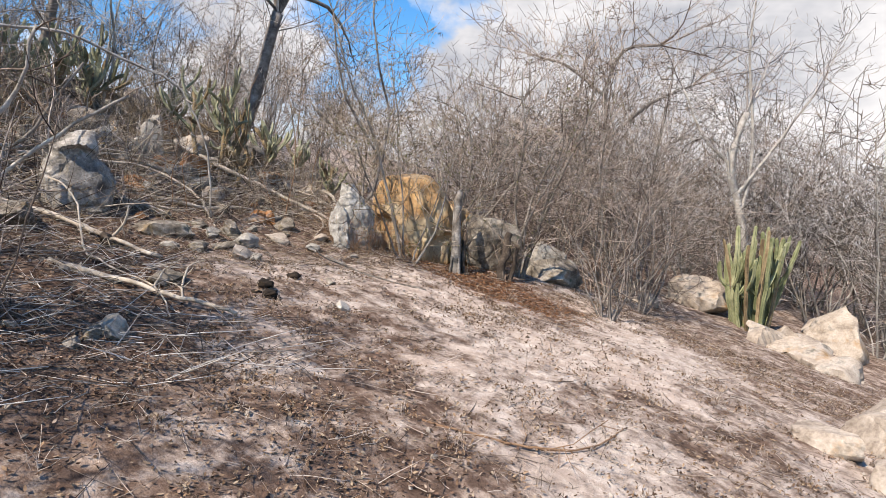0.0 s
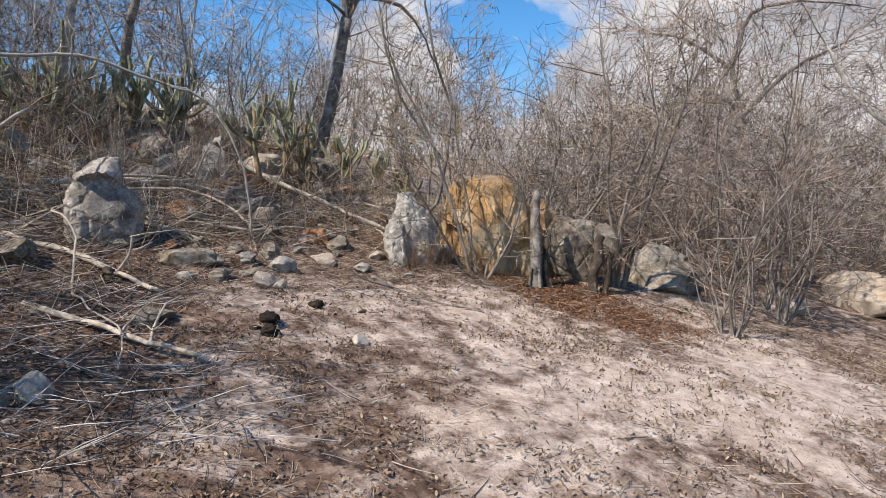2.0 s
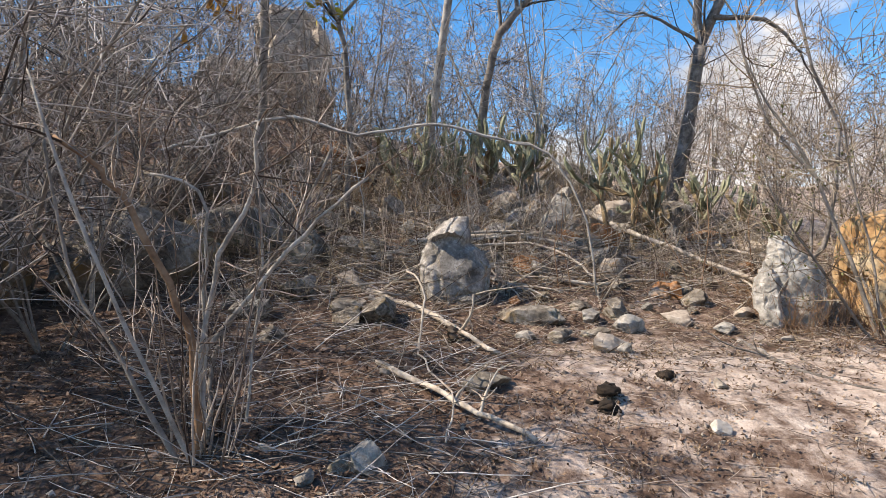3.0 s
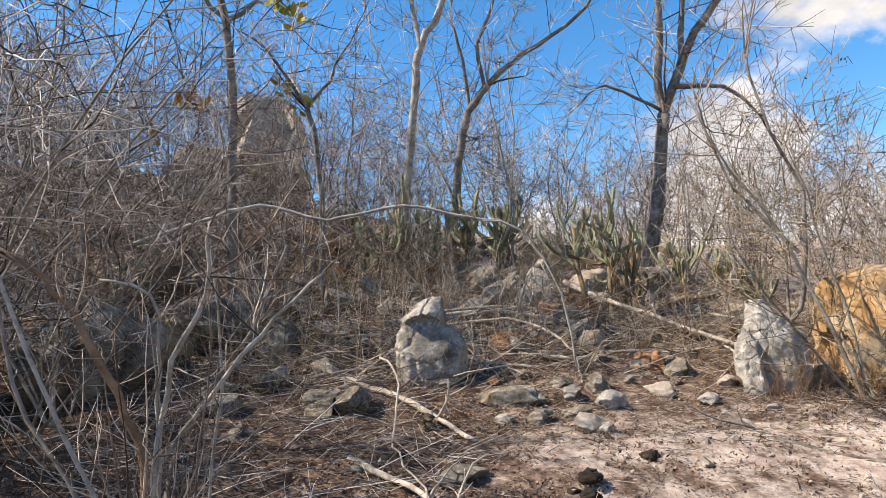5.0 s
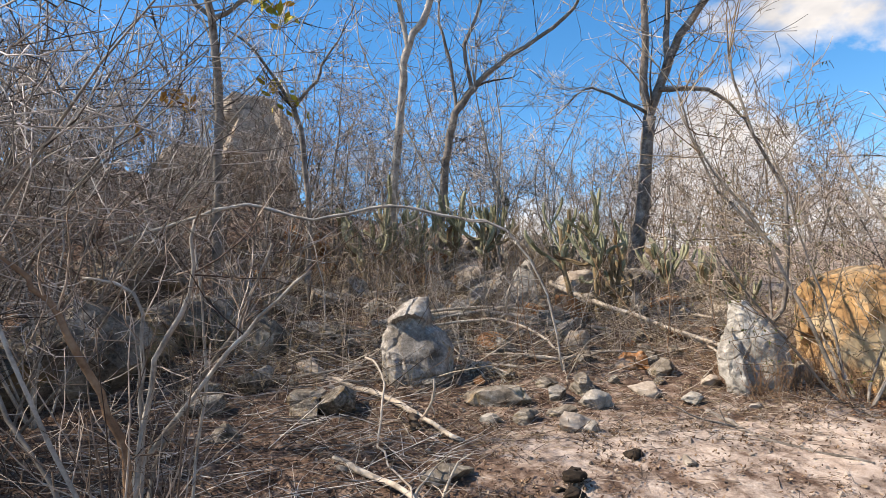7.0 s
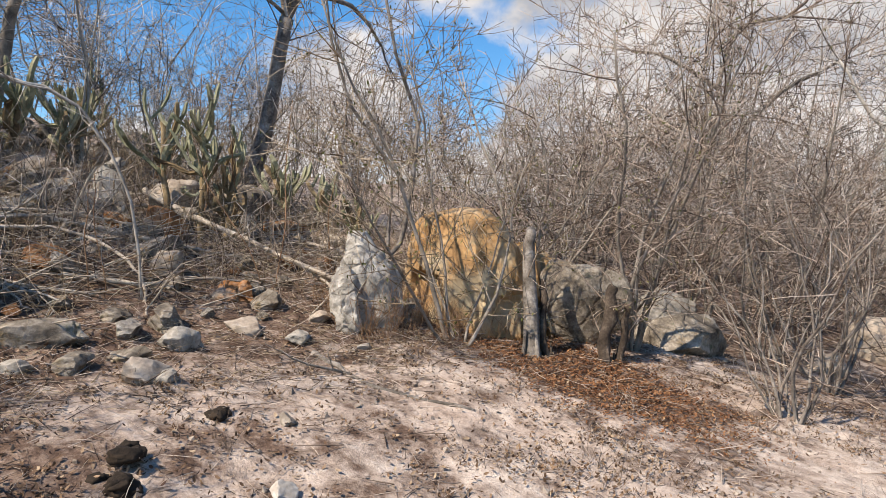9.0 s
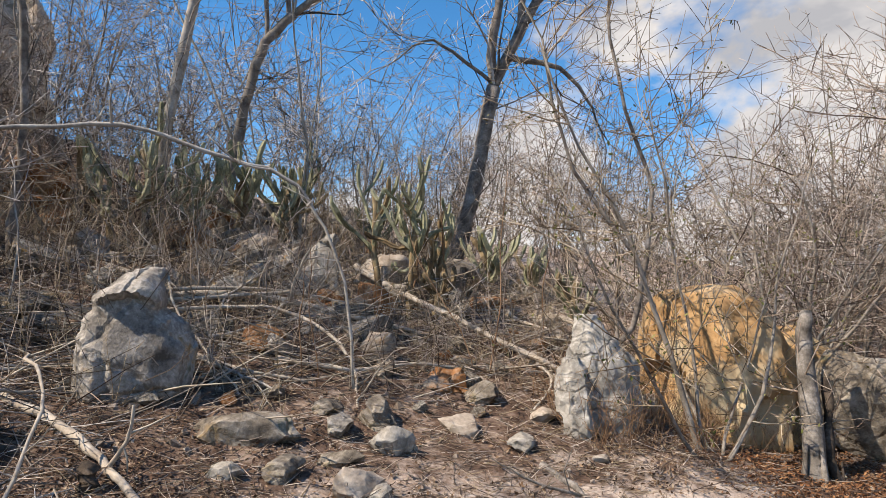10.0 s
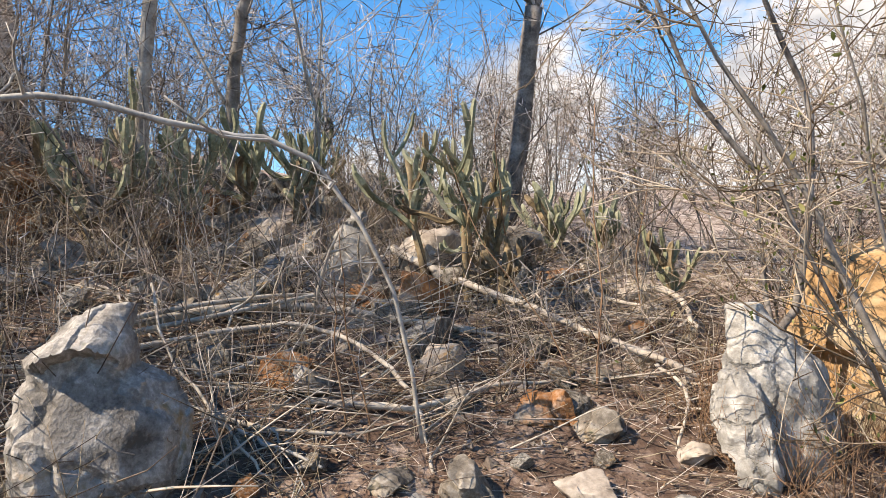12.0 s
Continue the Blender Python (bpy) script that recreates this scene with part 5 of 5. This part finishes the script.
leaf_litter("leaf_litter", 42000, 801, LEAF_DEAD, (-8.5, 1.0, -0.8, 9.5), 0.013, "dry brown leaves scattered over sand and slope", clumpy)
leaf_litter("leaf_mould", 15000, 803, LEAF_MOULD, (-5.6, 0.6, -0.6, 3.6), 0.0125, "dark reddish-brown leaves thick on the ground",
            lambda x, y: step(0.45, 1.0, litter(x, y)) * step(5.6, 4.6, -x) + 0.01, 0.5)
leaf_litter("russet_litter", 12000, 802, LEAF_RED, (-5.2, -2.3, 5.0, 7.2), 0.0115, "russet dry leaves heaped under shrubs",
            lambda x, y: step(1.1, 0.3, math.hypot((x + 3.75) / 1.35, (y - 6.0) / 0.95)))


def twig_litter(count, seed, mat, box, label, weight, size=(0.06, 0.3), r=0.0022, up=0.12, lift=0.01):
    rng = random.Random(seed)
    w = Wood()
    n = 0
    while n < count:
        x, y = rng.uniform(box[0], box[1]), rng.uniform(box[2], box[3])
        if rng.random() > weight(x, y):
            continue
        n += 1
        a = rng.uniform(0, 6.3)
        q = wander(rng, (x, y, ground(x, y) + lift), (math.cos(a), math.sin(a), abs(rng.gauss(0, up))), rng.uniform(*size), 3, 0.08, 0.0)
        q = [Vector((p.x, p.y, max(p.z, ground(p.x, p.y) + 0.004))) for p in q]
        w.tube(q, r * rng.uniform(0.6, 1.6), r * 0.5, 3)
    ob = w.mesh("twig_litter", mat)
    tagged(ob, label, "twig litter", kind="stuff")


slope_only = lambda x, y: step(5.0, 5.8, -x) * step(7.5, 6.0, y)
twig_litter(5200, 811, TWIG_BROWN, (-8.5, 1.0, -0.8, 9.5), "short dry twigs strewn on the ground", clumpy)
twig_litter(800, 812, TWIG_TAN, (-8.8, -5.0, 0.8, 6.6), "tangle of dry twigs lying on the slope", slope_only, (0.25, 0.8), 0.0032, 0.35, 0.04)
twig_litter(330, 813, STICK, (-8.8, -5.0, 1.2, 6.4), "tangle of pale dry sticks on the slope", slope_only, (0.3, 1.0), 0.005, 0.25, 0.06)
twig_litter(1300, 815, TWIG_BROWN, (-8.8, -5.0, 0.8, 6.6), "dark dry twigs lying on the slope", slope_only, (0.25, 0.8), 0.003, 0.3, 0.03)
foot_of_slope = lambda x, y: step(3.6, 4.4, -x) * step(6.4, 5.6, -x)
twig_litter(2200, 816, TWIG_BROWN, (-6.2, -3.6, 1.6, 5.4), "short brown twigs lying at the foot of the slope", foot_of_slope, (0.04, 0.22), 0.002, 0.2, 0.008)
twig_litter(900, 817, STRAW, (-6.2, -3.6, 1.6, 5.4), "dry straw lying at the foot of the slope", foot_of_slope, (0.05, 0.2), 0.0018, 0.3, 0.008)
twig_litter(900, 814, TWIG_GREY, (-6.5, -2.4, 0.2, 2.4), "grey dry twigs lying in leaves", lambda x, y: 1.0, (0.15, 0.6), 0.003, 0.25, 0.02)


def weeds(count, seed, mat, box, label, weight, height=(0.2, 0.6), r=0.0022):
    rng = random.Random(seed)
    w = Wood()
    n = 0
    while n < count:
        x, y = rng.uniform(box[0], box[1]), rng.uniform(box[2], box[3])
        if rng.random() > weight(x, y):
            continue
        n += 1
        for _ in range(rng.randint(1, 4)):
            q = wander(rng, (x + rng.gauss(0, 0.02), y + rng.gauss(0, 0.02), ground(x, y) - 0.01), (rng.gauss(0, 0.35), rng.gauss(0, 0.35), 1), rng.uniform(*height), 4, 0.14, 0.0)
            w.tube(q, r * rng.uniform(0.7, 1.4), r * 0.4, 3)
            if rng.random() < 0.5:
                twigs(w, rng, q, r * 0.6, 0.14, 1, (3,), thin=0.0012)
    tagged(w.mesh("dry_weeds", mat), label, "dry weeds", kind="stuff")


weeds(620, 821, STRAW, (-9.5, -5.0, 0.6, 7.0), "dry straw-coloured weeds standing on the slope", slope_only, (0.2, 0.6))
weeds(190, 822, TWIG_BROWN, (-9.5, -5.0, 0.2, 7.0), "brown dry weed stems on the slope", slope_only, (0.4, 1.1), 0.003)
weeds(420, 823, STICK_BROWN, (-5.3, -3.4, 4.7, 6.9), "dry weeds round the boulders", lambda x, y: step(4.3, 4.7, -x), (0.12, 0.4))
weeds(150, 824, TWIG_BROWN, (-3.6, 0.8, 0.6, 8.5), "small dry weeds on the sand", lambda x, y: 1.0, (0.04, 0.12), 0.0016)


def weed_mats(count, seed):
    """Dead mats of small weeds, trodden into the sand."""
    rng = random.Random(seed)
    v, f = [], []
    w = Wood()
    n = 0
    while n < count:
        x, y = rng.uniform(-4.8, 0.9), rng.uniform(1.2, 8.2)
        if litter(x, y) > 0.8 or noise.noise((x * 0.9, y * 0.9, 4.0)) + rng.uniform(-0.5, 0.5) < 0.05:
            continue
        n += 1
        r, long = rng.uniform(0.03, 0.11), rng.uniform(0.5, 1.0)
        for _ in range(int(10 + 240 * r)):
            a, b = rng.gauss(0, r), rng.gauss(0, r * long)
            leaf(v, f, rng, Vector((x + a, y + b, ground(x + a, y + b) + rng.uniform(0.003, 0.02))), rng.uniform(0.006, 0.015), 0.7)
        for _ in range(int(4 + 60 * r)):
            a, b = rng.gauss(0, r), rng.gauss(0, r * long)
            q = wander(rng, (x + a, y + b, ground(x + a, y + b) + 0.002), (rng.gauss(0, 1), rng.gauss(0, 1), rng.uniform(0.2, 1.0)), rng.uniform(0.03, 0.09), 2, 0.3, 0)
            w.tube(q, 0.0016, 0.0008, 3)
    tagged(link("weed_mat", v, f, LEAF_DEAD), "dead grey-brown weed mats on the sand", "dry weeds", kind="stuff")
    tagged(w.mesh("weed_stalks", TWIG_BROWN), "thin dead weed stalks on the sand", "dry weeds", kind="stuff")


weed_mats(760, 840)


def grit(count, seed, box, weight, size):
    rng = random.Random(seed)
    v, f = [], []
    n = 0
    while n < count:
        x, y = rng.uniform(box[0], box[1]), rng.uniform(box[2], box[3])
        if rng.random() > weight(x, y):
            continue
        n += 1
        s = size * rng.uniform(0.5, 1.8) ** 1.5
        c = Vector((x, y, ground(x, y) + s * 0.2))
        m = Euler((rng.uniform(0, 6), rng.uniform(0, 6), rng.uniform(0, 6))).to_matrix()
        k = len(v)
        for p in ((1, 0, 0), (-1, 0.1, 0), (0, 0.8, 0.2), (0.1, -0.8, 0), (0, 0.1, 0.7), (0.2, 0, -0.6)):
            v.append(tuple(c + m @ (Vector(p) * s * rng.uniform(0.8, 1.15))))
        for t in ((0, 2, 4), (2, 1, 4), (1, 3, 4), (3, 0, 4), (2, 0, 5), (1, 2, 5), (3, 1, 5), (0, 3, 5)):
            f.append(tuple(k + i for i in t))
    tagged(link("gravel", v, f, GRIT, smooth=False), "loose gravel and small stones on the soil", "gravel", kind="stuff")


grit(2600, 831, (-8.5, 0.8, 0.3, 9.0), lambda x, y: 0.35 + 0.65 * slope_only(x, y), 0.011)
grit(220, 832, (-8.8, -4.8, 1.2, 6.4), lambda x, y: 1.0, 0.024)
